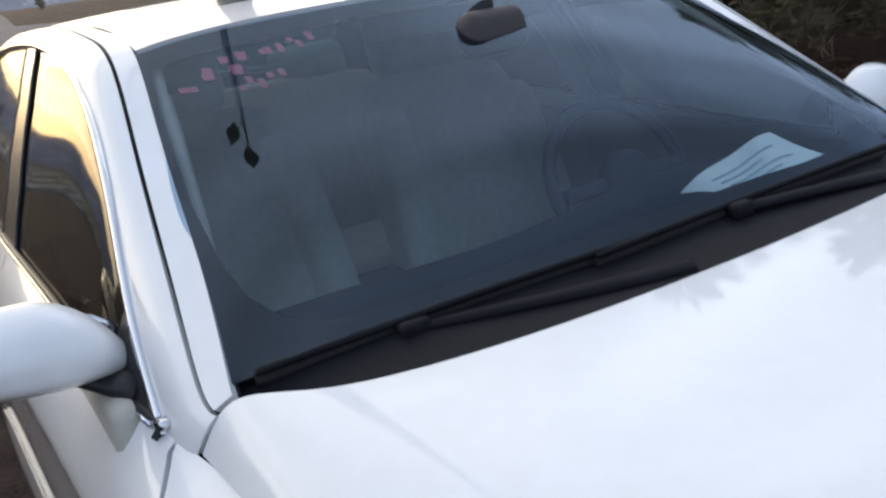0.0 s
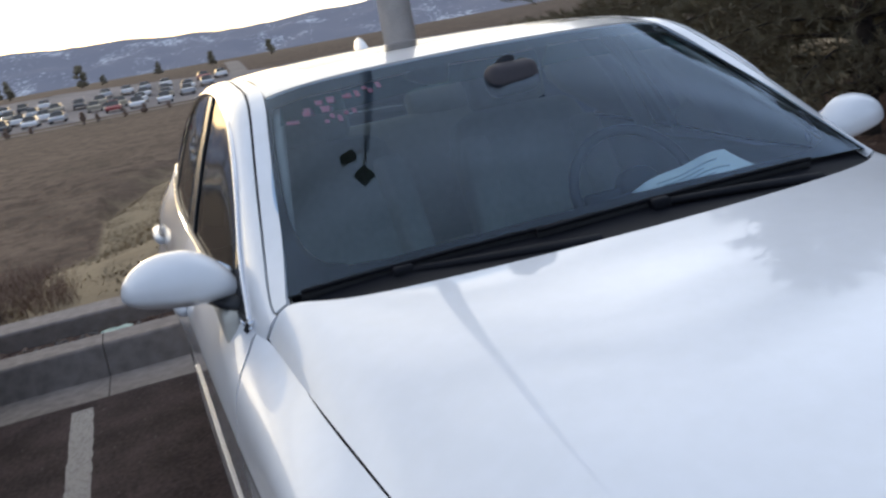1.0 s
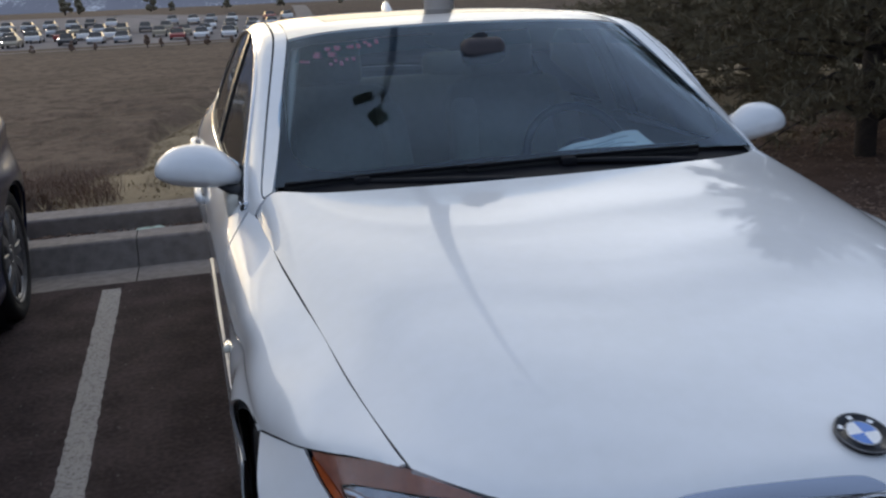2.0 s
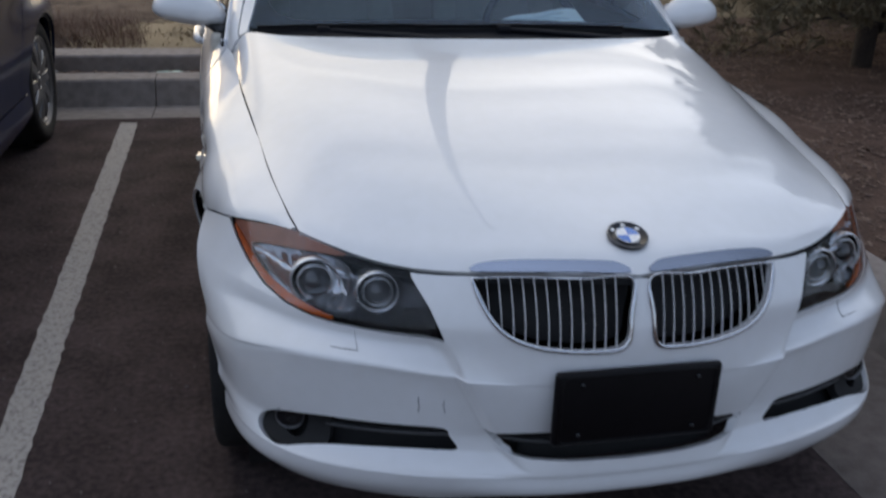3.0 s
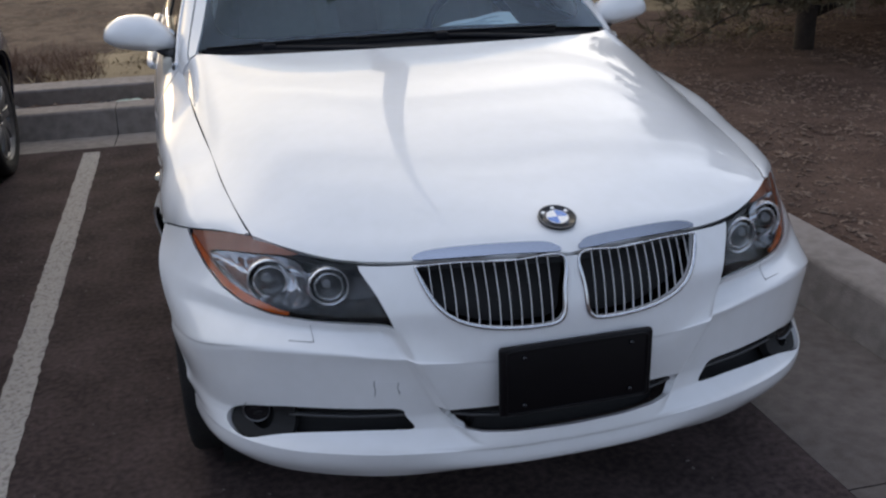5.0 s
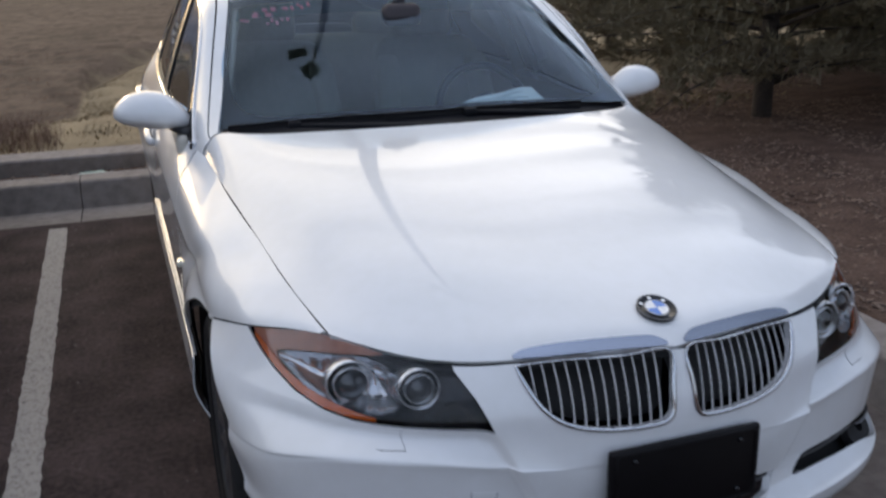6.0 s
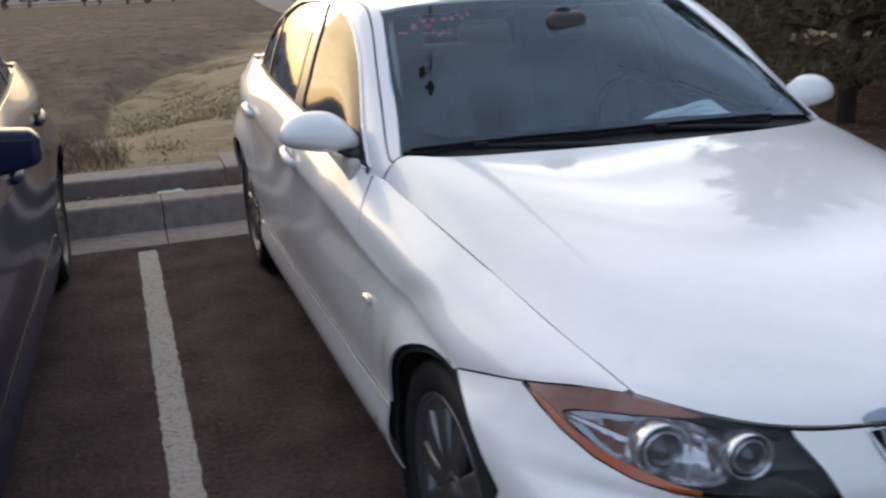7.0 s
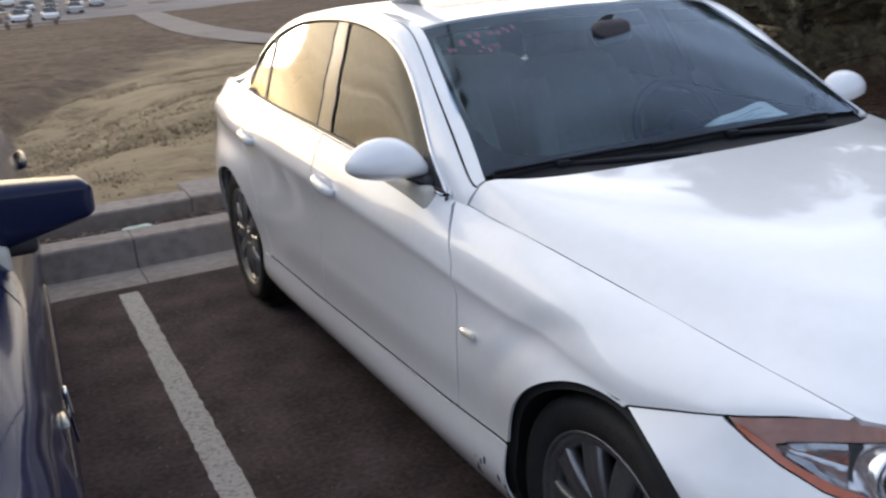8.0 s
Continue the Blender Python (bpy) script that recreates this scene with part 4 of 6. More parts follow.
# the cap's metal has the blue of the mirrored sky in its base colour
CAPMETAL = mat("sky_tinted_chrome", (0.40, 0.43, 0.50), 0.22, 1.0)
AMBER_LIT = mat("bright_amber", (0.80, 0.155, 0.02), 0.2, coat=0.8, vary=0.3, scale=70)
BARS = mat("bright_bar_edge", (0.84, 0.84, 0.85), 0.35, 0.25)
SEAMGREY = mat("seam_grey", (0.10, 0.10, 0.105), 0.7)
VENTBAR = mat("grey_vent_bar", (0.055, 0.055, 0.058), 0.35)


def build_fog(bumper, s):
    Vb, Nb, Fb = cut(BUMPER, [(FRONT, FOGSLOT, True, -.006)])
    slot = obj("lower_vent", (Vb - Nb * .045) * np.array((s, 1, 1)), Fb if s > 0 else Fb[:, ::-1], SOFTBLACK, bumper, "black slot with a fog lamp at its outer end")
    pts = []
    for x in np.linspace(.335, .60, 14):
        z = float(np.interp(x, (.335, .60), (.394, .385)))
        p, n = at_front(BUMPER, x, z)
        q = p - n * .012
        pts.append((q[0] * s, q[1], z))
    part("vent_bar", tube(pts, .0065, seg=8, flat=.6), VENTBAR, slot, "horizontal bar with a pale upper edge")
    sh = smooth_outline([(.592, .412), (.586, .385), (.60, .352), (.66, .341), (.70, .336), (.722, .341), (.729, .356), (.714, .378), (.682, .396), (.64, .406)], 50)
    panel("fog_bezel", BUMPER, [(FRONT, sh, True, .003), (FRONT, circle(.662, .384, .029, 30), False, 0)], SOFTBLACK, slot, .02, raise_by=-.010, side=s)
    p, n = at_front(BUMPER, .662, .384)
    m = Matrix.Translation((p[0] * s, p[1] + .024, p[2])) @ pose(0, 0, 0, 90, 0, 12 * s)
    lamp = part("fog_lamp", lathe_bm([(.028, -.01), (.028, .012), (.024, .014), (.020, .010), (.012, .013), (.0005, .014)], 30, "z"), GLOSSBLACK, slot, "round fog lamp", m=m)
    part("fog_ring", lathe_bm([(.0295, .010), (.0300, .016), (.0285, .017), (.0275, .013)], 30, "z"), SATIN, lamp, m=m)
    # washer flap and towing-eye cover: thin outlines
    for nm, (x0, x1, z0, z1), tag in (("washer_flap", (.535, .585, .572, .600), "closed headlamp washer flap"), ("tow_cover", (.372, .420, .455, .486), "square towing-eye cover")):
        if nm == "tow_cover" and s > 0:
            continue
        sq = [(x0, z0), (x1, z0), (x1, z1), (x0, z1)]
        flap = panel(nm, BUMPER, [(FRONT, sq, True, 0)], PAINT, bumper, .004, raise_by=.0010, side=s, label=tag)
        edges = [[(x, z) for z in np.linspace(z0, z1, 5)] for x in ((x0, x1) if nm == "tow_cover" else (x0,))]
        if nm == "washer_flap":
            edges.append([(x, z0) for x in np.linspace(x0, x1, 5)])
        for edge in edges:
            line = [at_front(BUMPER, x, z) for x, z in edge]
            part("flap_seam", tube([((p + n * .0006) * np.array((s, 1, 1))) for p, n in line], .0009 if nm == "tow_cover" else .0005, seg=5), SEAMGREY, flap)


def build_wheels(car):
    tyre_p = [(.232, -.085), (.244, -.097), (.266, -.106), (.292, -.107), (.307, -.101), (.314, -.090), (.3165, -.06), (.3165, .06), (.314, .090), (.307, .101), (.292, .107), (.266, .106), (.244, .097), (.232, .085)]
    barrel = [(.234, .088), (.2385, .093), (.2385, .098), (.233, .098), (.226, .088), (.216, .06), (.210, -.06), (.222, -.088), (.234, -.09)]
    for yc in (WF[0], WR[0]):
        for s in (1, -1):
            at = Matrix.Translation(((.728 if yc == WF[0] else .772) * s, yc, .317)) @ Matrix.Diagonal((s, 1, 1, 1))
            tyre = part("wheel", lathe_bm(tyre_p, 64), RUBBER, car, "black tyre on a silver alloy wheel", m=at)
            part("rim", lathe_bm(barrel, 56), SATIN, tyre, m=at)
            part("brake_disc", merge_bm(cyl_bm(.155, .155, .024, 36, pose(.02, 0, 0, 0, 90, 0)), box_bm((.07, .10, .17), (.035, .14, .01), .02)), SATIN_DARK, tyre, m=at)
            part("rim_face", lathe_bm([(.2315, .088), (.226, .0925), (.215, .0895), (.204, .080), (.200, .055)], 56), SATIN, tyre, m=at)
            # five pairs of slim spokes that open into a V towards the rim
            for k in range(10):
                a0 = 2 * math.pi * (k // 2) / 5 + .30
                e = 1 if k % 2 else -1
                V, F = [], []
                rr = np.linspace(.034, .222, 12)
                for r in rr:
                    t = (r - .034) / .188
                    w = .0265 + .0085 * t
                    x = .076 + .012 * math.sin(t * math.pi) + .006 * t
                    q0 = a0 + e * (.33 - .03 * t)
                    c, q = math.cos(q0), math.sin(q0)
                    for dw, dx in ((-w, -.016), (-w * .92, -.002), (-w * .70, .003), (-w * .25, -.001), (w * .25, -.001), (w * .70, .003), (w * .92, -.002), (w, -.016), (w * .9, -.036), (-w * .9, -.036)):
                        V.append((x + dx, r * c - dw * q, r * q + dw * c))
                for j in range(len(rr) - 1):
                    for q in range(10):
                        F.append((j * 10 + q, j * 10 + (q + 1) % 10, j * 10 + 10 + (q + 1) % 10, j * 10 + 10 + q))
                V = [tuple(at @ Vector(v)) for v in V]
                obj("spoke", V, F if s > 0 else [f[::-1] for f in F], SATIN, tyre)
            part("hub", lathe_bm([(.058, .04), (.056, .078), (.048, .084), (.036, .084), (.034, .080), (.0005, .0795)], 36), SATIN, tyre, m=at)
            part("hub_cap", lathe_bm([(.031, .079), (.029, .084), (.0005, .086)], 28), SATIN, tyre, "small round hub cap", m=at)


SATIN_DARK = mat("brake_metal", (0.12, 0.12, 0.12), 0.5, 0.7, vary=0.3, scale=12)


def build_cowl(car):
    """Black scuttle under the glass, two wipers."""
    a = [(x, y - .004, z + .0) for x, y, z in [(0, 1.262, .968), (.26, 1.268, .966), (.475, 1.29, .960), (.625, 1.338, .952), (.712, 1.40, .944)]]
    b = [(x, y + .03, z - .002) for x, y, z in W0[:5]]
    c = [((p[0] + q[0]) / 2, (p[1] + q[1]) / 2, (p[2] + q[2]) / 2 - .006) for p, q in zip(a, b)]
    S = whole(net([a, c, b], 61, 13).transpose(1, 0, 2))
    cowl = panel("scuttle_panel", S, [(TOP, [(-2, 0), (2, 0), (2, 5), (-2, 5)], True, 0)], COWL, car, 0.02, label="black plastic scuttle below the windscreen")
    # black border print of the glass
    band = whole(SCREEN)
    half = [(0, 1.400), (.30, 1.405), (.50, 1.422), (.57, 1.440), (.615, 1.470), (.637, 1.515), (.644, 1.580), (.636, 1.680), (.600, 1.870), (.572, 1.972), (.40, 1.935), (0, 1.908)]
    edge = half + [(-x, y) for x, y in half[-2:0:-1]]
    panel("glass_border", band - np.array((0, -.001, .003)), [(TOP, edge, False, 0)], SOFTBLACK, car, 0, label="black printed edge of the windscreen")

    shade = [(-.552, 1.978), (-.40, 1.937), (0, 1.910), (.40, 1.937), (.552, 1.978), (.572, 1.905), (.41, 1.862), (0, 1.838), (-.41, 1.862), (-.572, 1.905)]
    panel("shade_band", band - np.array((0, -.001, .008)), [(TOP, shade, True, 0)], SHADEBAND, car, 0, label="green tinted band along the top of the glass")

    def wiper(*spots):
        pivot, mid, tip0, tip1, hub = [(x, y, z - .006) for x, y, z in spots]
        w = part("wiper", tube(curve_pts([pivot, mid, hub], 10), [.018, .017, .016, .015, .014, .013, .013, .012, .012, .011], seg=10, flat=.7), COWL, car, "black windscreen wiper at rest")
        part("wiper_hub", box_bm((.045, .030, .026), hub, .008, 3), COWL, w)
        blade = curve_pts([tip0, [(p + q) / 2 + d for p, q, d in zip(tip0, tip1, (0, -.004, .004))], tip1], 14)
        part("wiper_blade", tube(blade, .0075, seg=8, flat=1.3), SOFTBLACK, w)
        part("blade_frame", tube([(x, y - .006, z + .012) for x, y, z in blade], .005, seg=8), COWL, w)
    wiper((-.10, 1.292, .974), (-.30, 1.340, .982), (-.678, 1.428, .978), (-.09, 1.372, .996), (-.48, 1.396, .986))
    wiper((.47, 1.322, .972), (.28, 1.342, .988), (-.20, 1.370, .994), (.50, 1.392, .992), (.085, 1.362, .998))


def cushion(size, at, rot=(0, 0, 0), bevel=.05, puff=.02):
    bm = bmesh.new()
    bmesh.ops.create_cube(bm, size=1.0)
    bmesh.ops.subdivide_edges(bm, edges=bm.edges[:], cuts=7, use_grid_fill=True)
    for v in bm.verts:
        p = v.co * 2
        r = max(abs(p.x), abs(p.y), abs(p.z))
        e = (abs(p.x) ** 7 + abs(p.y) ** 7 + abs(p.z) ** 7) ** (1 / 7)
        q = p * (r / max(e, 1e-6)) if e > 0 else p
        v.co = Vector((q.x * size[0] / 2, q.y * size[1] / 2, q.z * size[2] / 2))
        v.co.y -= puff * (1 - q.x * q.x) * (1 - q.z * q.z) * (1 if q.y < 0 else 0)
    bmesh.ops.transform(bm, matrix=Matrix.Translation(at) @ pose(0, 0, 0, *rot), verts=bm.verts)
    return bm


REARVIEW = mat("dark_brown_plastic", (0.046, 0.036, 0.040), 0.6, vary=0.2, scale=20)


def build_cabin(car):
    d0 = [(-.70, 1.43, .955), (-.35, 1.40, .972), (0, 1.39, .978), (.35, 1.40, .972), (.70, 1.43, .955)]
    d1 = [(-.70, 1.58, .925), (-.35, 1.58, .940), (0, 1.58, .942), (.35, 1.58, .955), (.70, 1.58, .93)]
    d2 = [(-.70, 1.72, .875), (-.35, 1.72, .885), (0, 1.72, .885), (.35, 1.70, .935), (.70, 1.72, .88)]
    d3 = [(-.70, 1.87, .86), (-.35, 1.87, .86), (0, 1.86, .86), (.35, 1.86, .88), (.70, 1.87, .86)]
    d4 = [(-.70, 1.80, .55), (-.35, 1.80, .55), (0, 1.80, .55), (.35, 1.80, .55), (.70, 1.80, .55)]
    S = net([d0, d1, d2, d3, d4], 41, 41)
    dash = obj("dashboard", S.reshape(-1, 3), [(i * 41 + j, (i + 1) * 41 + j, (i + 1) * 41 + j + 1, i * 41 + j + 1) for i in range(40) for j in range(40)], DASH, car, "dark dashboard")
    for s in (1, -1):
        x = .36 * s
        seat = part("front_seat", cushion((.50, .50, .17), (x, 2.28, .50), (6, 0, 0)), LEATHER, car, "taupe leather front seat")
        part("seat_back", cushion((.50, .14, .62), (x, 2.56, .83), (-20, 0, 0), puff=.03), LEATHER, seat)
        for e in (-1, 1):
            part("side_bolster", cushion((.10, .17, .52), (x + .215 * e, 2.50, .80), (-20, 0, 12 * e)), LEATHER, seat)
        part("head_rest", cushion((.27, .11, .19), (x, 2.70, 1.215), (-12, 0, 0)), LEATHER, seat)
        for e in (-1, 1):
            part("head_rest_post", cyl_bm(.006, .006, .12, 10, pose(x + .06 * e, 2.675, 1.06, -15, 0, 0)), CHROME, seat)
        part("door_lining", box_bm((.05, 1.80, .40), (.80 * s, 2.45, .74), .02), TRIMLIGHT, car)
        part("pillar_lining", tube([(.662 * s, 1.52, 1.000), (.632 * s, 1.66, 1.090), (.589 * s, 1.86, 1.212), (.544 * s, 2.07, 1.325)], [.003, .008, .013, .016], seg=12), TRIMLIGHT, car, "light cloth inside of the pillar")
        part("belt_pillar", tube([(.745 * s, 2.42, .98), (.680 * s, 2.47, 1.18), (.600 * s, 2.53, 1.335)], .030, seg=8), TRIMLIGHT, car)
    bench = part("rear_bench", cushion((1.25, .50, .18), (0, 3.05, .50)), LEATHER, car, "taupe rear bench")
    part("bench_back", cushion((1.25, .14, .58), (0, 3.32, .82), (-24, 0, 0)), LEATHER, bench)
    for x in (-.36, .36):
        part("head_rest", cushion((.26, .10, .15), (x, 3.44, 1.12), (-15, 0, 0)), LEATHER, bench)
    part("parcel_shelf", box_bm((1.15, .45, .02), (0, 3.62, 1.02), .006), DASH, car)
    part("centre_console", box_bm((.22, .75, .22), (0, 2.15, .55), .03), DASH, car)
    # steering wheel
    m = pose(.36, 1.90, .90, 62, 0, 0)
    ring = [(math.cos(a) * .185, math.sin(a) * .185, 0) for a in np.linspace(0, 2 * math.pi, 40, endpoint=False)]
    wheel = part("steering_wheel", tube(ring, .016, closed=True, seg=10), DASH, car, "dark steering wheel", m=m)
    part("wheel_boss", merge_bm(cyl_bm(.065, .055, .05, 24), box_bm((.34, .035, .02), (0, 0, .01), .008), box_bm((.035, .18, .02), (0, -.09, .01), .008)), DASH, wheel, m=m)
    rvm = part("inside_mirror", box_bm((.150, .064, .084), (.005, 1.828, 1.274), .031, 6, pose(0, 0, 0, -16, 0, 8)), REARVIEW, car, "black inside mirror")
    part("mirror_stem", tube([(0, 1.832, 1.285), (0, 1.842, 1.305), (0, 1.85, 1.315)], [.012, .014, .028], seg=10), DASH, rvm)
    part("cabin_floor", box_bm((1.45, 2.2, .04), (0, 2.5, .36), .01), SOFTBLACK, car)


def build_badge(car):
    hood = bpy.data.objects["hood"]
    P = HOOD[:, 0]
    k = abs(P[:, 1] - .122).argmin()
    t = Vector(P[k + 1] - P[k - 1]).normalized()
    n = t.cross(Vector((1, 0, 0))).normalized()
    if n.z < 0:
        n = -n
    m = Matrix.Translation(Vector(P[k]) + n * .002) @ Matrix((Vector((1, 0, 0)), t, n)).transposed().to_4x4()
    badge = part("badge", lathe_bm([(.041, 0), (.041, .004), (.0395, .006), (.037, .006), (.036, .0045), (.0005, .0045)], 48, "z"), GLOSSBLACK, hood, "round black-rimmed badge with blue and white quarters", m=m)
    part("badge_rim", lathe_bm([(.0405, .004), (.0412, .0062), (.0402, .0066), (.0396, .005)], 48, "z"), SATIN, badge, m=m)
    part("badge_ring", lathe_bm([(.0245, .0045), (.0245, .0060), (.0230, .0060), (.0230, .0045)], 48, "z"), CHROME, badge, m=m)
    for q in range(4):
        bm = bmesh.new()
        c = bm.verts.new((0, 0, .0058))
        rim = [bm.verts.new((.0232 * math.cos(a), .0232 * math.sin(a), .0054)) for a in np.linspace(q * math.pi / 2, (q + 1) * math.pi / 2, 11)]
        for a, b in zip(rim, rim[1:]):
            bm.faces.new((c, a, b))
        part("badge_quarter", bm, BLUE if q in (0, 2) else WHITE, badge, m=m)
    for a in (35, 62, 90, 118, 145):
        if a in (62, 118):
            continue
        part("badge_mark", box_bm((.008, .007, .001), (0, .0315, .0052)), WHITE, badge, m=m @ pose(0, 0, 0, 0, 0, a - 90), smooth=False)


def build_plate(bumper):
    m = pose(-.004, -.020, .492, -2, 0, 0)
    plate = part("plate_holder", box_bm((.344, .018, .160), (0, 0, 0), .008, 3), PLATEBLACK, bumper, "empty black licence plate holder", m=m)
    rim = [(-.158, -.0095, -.072), (.158, -.0095, -.072), (.158, -.0095, .072), (-.158, -.0095, .072)]
    pts = []
    for a, b in zip(rim, rim[1:] + rim[:1]):
        pts += [tuple(Vector(a).lerp(Vector(b), t)) for t in (.03, .35, .65, .97)]
    part("plate_rim", tube(pts, .0025, closed=True, seg=6), PLATEBLACK, plate, m=m)
    for x in (-.12, .12):
        for z in (.055, -.055):
            part("bolt", cyl_bm(.006, .005, .006, 12, pose(x, -.008, z, 90, 0, 0)), GLOSSBLACK, plate, m=m)
    Vb, Nb, Fb = cut(FULLBUMPER, [(FRONT, INTAKE, True, -.006)])
    air = obj("air_intake", Vb - Nb * .05, Fb, SOFTBLACK, bumper, "black lower air intake")
    for z in (.384,):
        pts = []
        for x in np.linspace(-.255, .255, 15):
            p, n = at_front(FULLBUMPER, x, z)
            pts.append((x, p[1] + .018, z + .012 * (x / .25) ** 2))
        part("intake_bar", tube(pts, .006, seg=8, flat=.6), VENTBAR, air)


white_car = build_car()
white_car.location = (-.006, 0, 0)
white_car.scale = (1, 1.009, 1)
white_car.rotation_euler = (0, radians(.35), 0)
build_badge(white_car)
build_plate(bpy.data.objects["front_bumper"])


# ---------- the parking place ----------
def slab(name, x0, x1, y0, y1, z0, z1, material, label, category, bevel=0.0, kind="structure"):
    ob = part(name, box_bm((x1 - x0, y1 - y0, z1 - z0), ((x0 + x1) / 2, (y0 + y1) / 2, (z0 + z1) / 2), bevel), material, None, smooth=False)
    return tagged(ob, label, category, kind=kind)


slab("road", -30, .763, -40, 4.215, -.30, 0, ASPHALT, "dark worn asphalt of the parking bay", "asphalt")


def worn_stripe(x0, x1, y0, y1, name="parking_line"):
    rng = random.Random(4)
    n = 160
    V, F = [], []
    for i in range(n + 1):
        y = y0 + (y1 - y0) * i / n
        d = .013 * (y1 - y)
        V += [(x0 + d + rng.uniform(-.004, .004), y, .004), (x1 + d + rng.uniform(-.004, .004), y, .004)]
    for i in range(n):
        F.append((2 * i, 2 * i + 1, 2 * i + 3, 2 * i + 2))
    return tagged(obj(name, V, F, LINEPAINT, None), "worn white parking line on asphalt", "parking line", kind="structure")


worn_stripe(-1.470, -1.370, -1.6, 4.11)


def kerb_run(name, profile, joints, place, label, category, surface=CONCRETE):
    """Cast kerb pieces end to end: a profile of (across, up) pulled along each stretch between joints."""
    holder = thing(name, label, category, kind="structure")
    for a, b in zip(joints, joints[1:]):
        bm = bmesh.new()
        rows = []
        for t in (a + .003, b - .003):
            rows.append([bm.verts.new(place(u, t, w)) for u, w in profile])
        k = len(profile)
        for i in range(k):
            bm.faces.new((rows[0][i], rows[0][(i + 1) % k], rows[1][(i + 1) % k], rows[1][i]))
        bm.faces.new(rows[0][::-1])
        bm.faces.new(rows[1])
        bmesh.ops.recalc_face_normals(bm, faces=bm.faces)
        long = [e for e in bm.edges if abs((e.verts[0].co - e.verts[1].co).length - (b - a - .006)) < 1e-4 and min(e.verts[0].co.z, e.verts[1].co.z) > .01]
        bmesh.ops.bevel(bm, geom=long, offset=.018, segments=3, affect="EDGES", profile=0.5)
        part("kerb_stone", bm, surface, holder, smooth=False)
    return holder


# behind the bays: gutter pan, kerb, planting strip, low edging wall
back_joints = [-16.4, -13.4, -10.4, -7.4, -4.3, -1.30, 1.50]
kerb_run("gutter_rear", [(4.215, -.25), (4.215, .002), (4.59, -.012), (4.59, -.25)], back_joints, lambda u, t, w: (t, u, w), "concrete gutter pan along the rear kerb", "gutter")
kerb_run("kerb_rear", [(4.59, -.25), (4.59, -.01), (4.66, .150), (4.89, .150), (4.89, -.25)], back_joints, lambda u, t, w: (t, u, w), "weathered concrete kerb behind the bays", "kerb")
kerb_run("edging_rear", [(5.15, -.25), (5.15, .215), (5.40, .222), (5.40, -.25)], [-16.0, -13.1, -10.2, -7.3, -4.9, -2.6, -.86], lambda u, t, w: (t, u, w), "low concrete edging behind the planting strip", "edging")
kerb_run("concrete_pad", [(5.15, -.25), (5.15, .222), (5.66, .225), (5.66, -.25)], [-.86, .55, 1.9], lambda u, t, w: (t, u, w), "concrete pad ending the edging", "edging")
# beside the bay
side_joints = [-12.0, -9.0, -6.0, -3.0, 0.0, 3.0, 4.58]
kerb_run("gutter_side", [(.763, -.25), (.763, .002), (1.33, -.012), (1.33, -.25)], side_joints, lambda u, t, w: (u, t, w), "dark concrete gutter pan beside the car", "gutter", DARKCONCRETE)
kerb_run("kerb_side", [(1.33, -.25), (1.33, -.01), (1.39, .145), (1.62, .145), (1.62, -.25)], side_joints, lambda u, t, w: (u, t, w), "concrete kerb beside a planted bed", "kerb")


def smooth01(a, b, t):
    t = np.clip((t - a) / (b - a), 0, 1)
    return t * t * (3 - 2 * t)


def bank_edge(x):
    """Where the pale bank ends and the brown field begins."""
    return np.interp(x, (-2.3, -1.95, -1.9, -1.85, -1.8, -1.0, 0.0, 2.25, 5.0, 9.0), (3.6, 5.5, 10.0, 17.0, 21.5, 25.0, 28.7, 33.0, 39.0, 41.0))


def land(x, y):
    """Height of the open ground."""
    x, y = np.asarray(x, float), np.asarray(y, float)
    edge = 5.38 + 0 * x
    fall = smooth01(0, 1, (y - edge) / np.interp(x, (-12, -4, -1.5, 1.5, 6), (7, 7, 12, 26, 34)))
    z = .16 * (1 - fall) + -1.25 * fall
    # the ditch that cuts the slope
    line = bank_edge(x) + 1.0
    z = z - .35 * np.exp(-((y - line) / (1.0 + .05 * np.abs(y))) ** 2) * smooth01(-2.5, -1.9, x) * smooth01(6, 1, x)
    right = smooth01(1.3, 2.2, x) * (1 - smooth01(6, 16, y))
    z = z * (1 - right) + (.13 + .05 * smooth01(2, 8, x)) * right
    lot = (1 - smooth01(1.45, 1.60, x)) * (1 - smooth01(4.76, 4.89, y))
    z = z * (1 - lot) - .28 * lot
    strip = smooth01(4.81, 4.89, y) * (1 - smooth01(5.17, 5.27, y)) * (1 - smooth01(1.45, 1.6, x))
    z = z * (1 - strip) + .105 * strip
    z = z + smooth01(108, 215, y) * 4.2
    r = np.hypot(x, y)
    z = z + smooth01(260, 2500, r) * 22
    return z


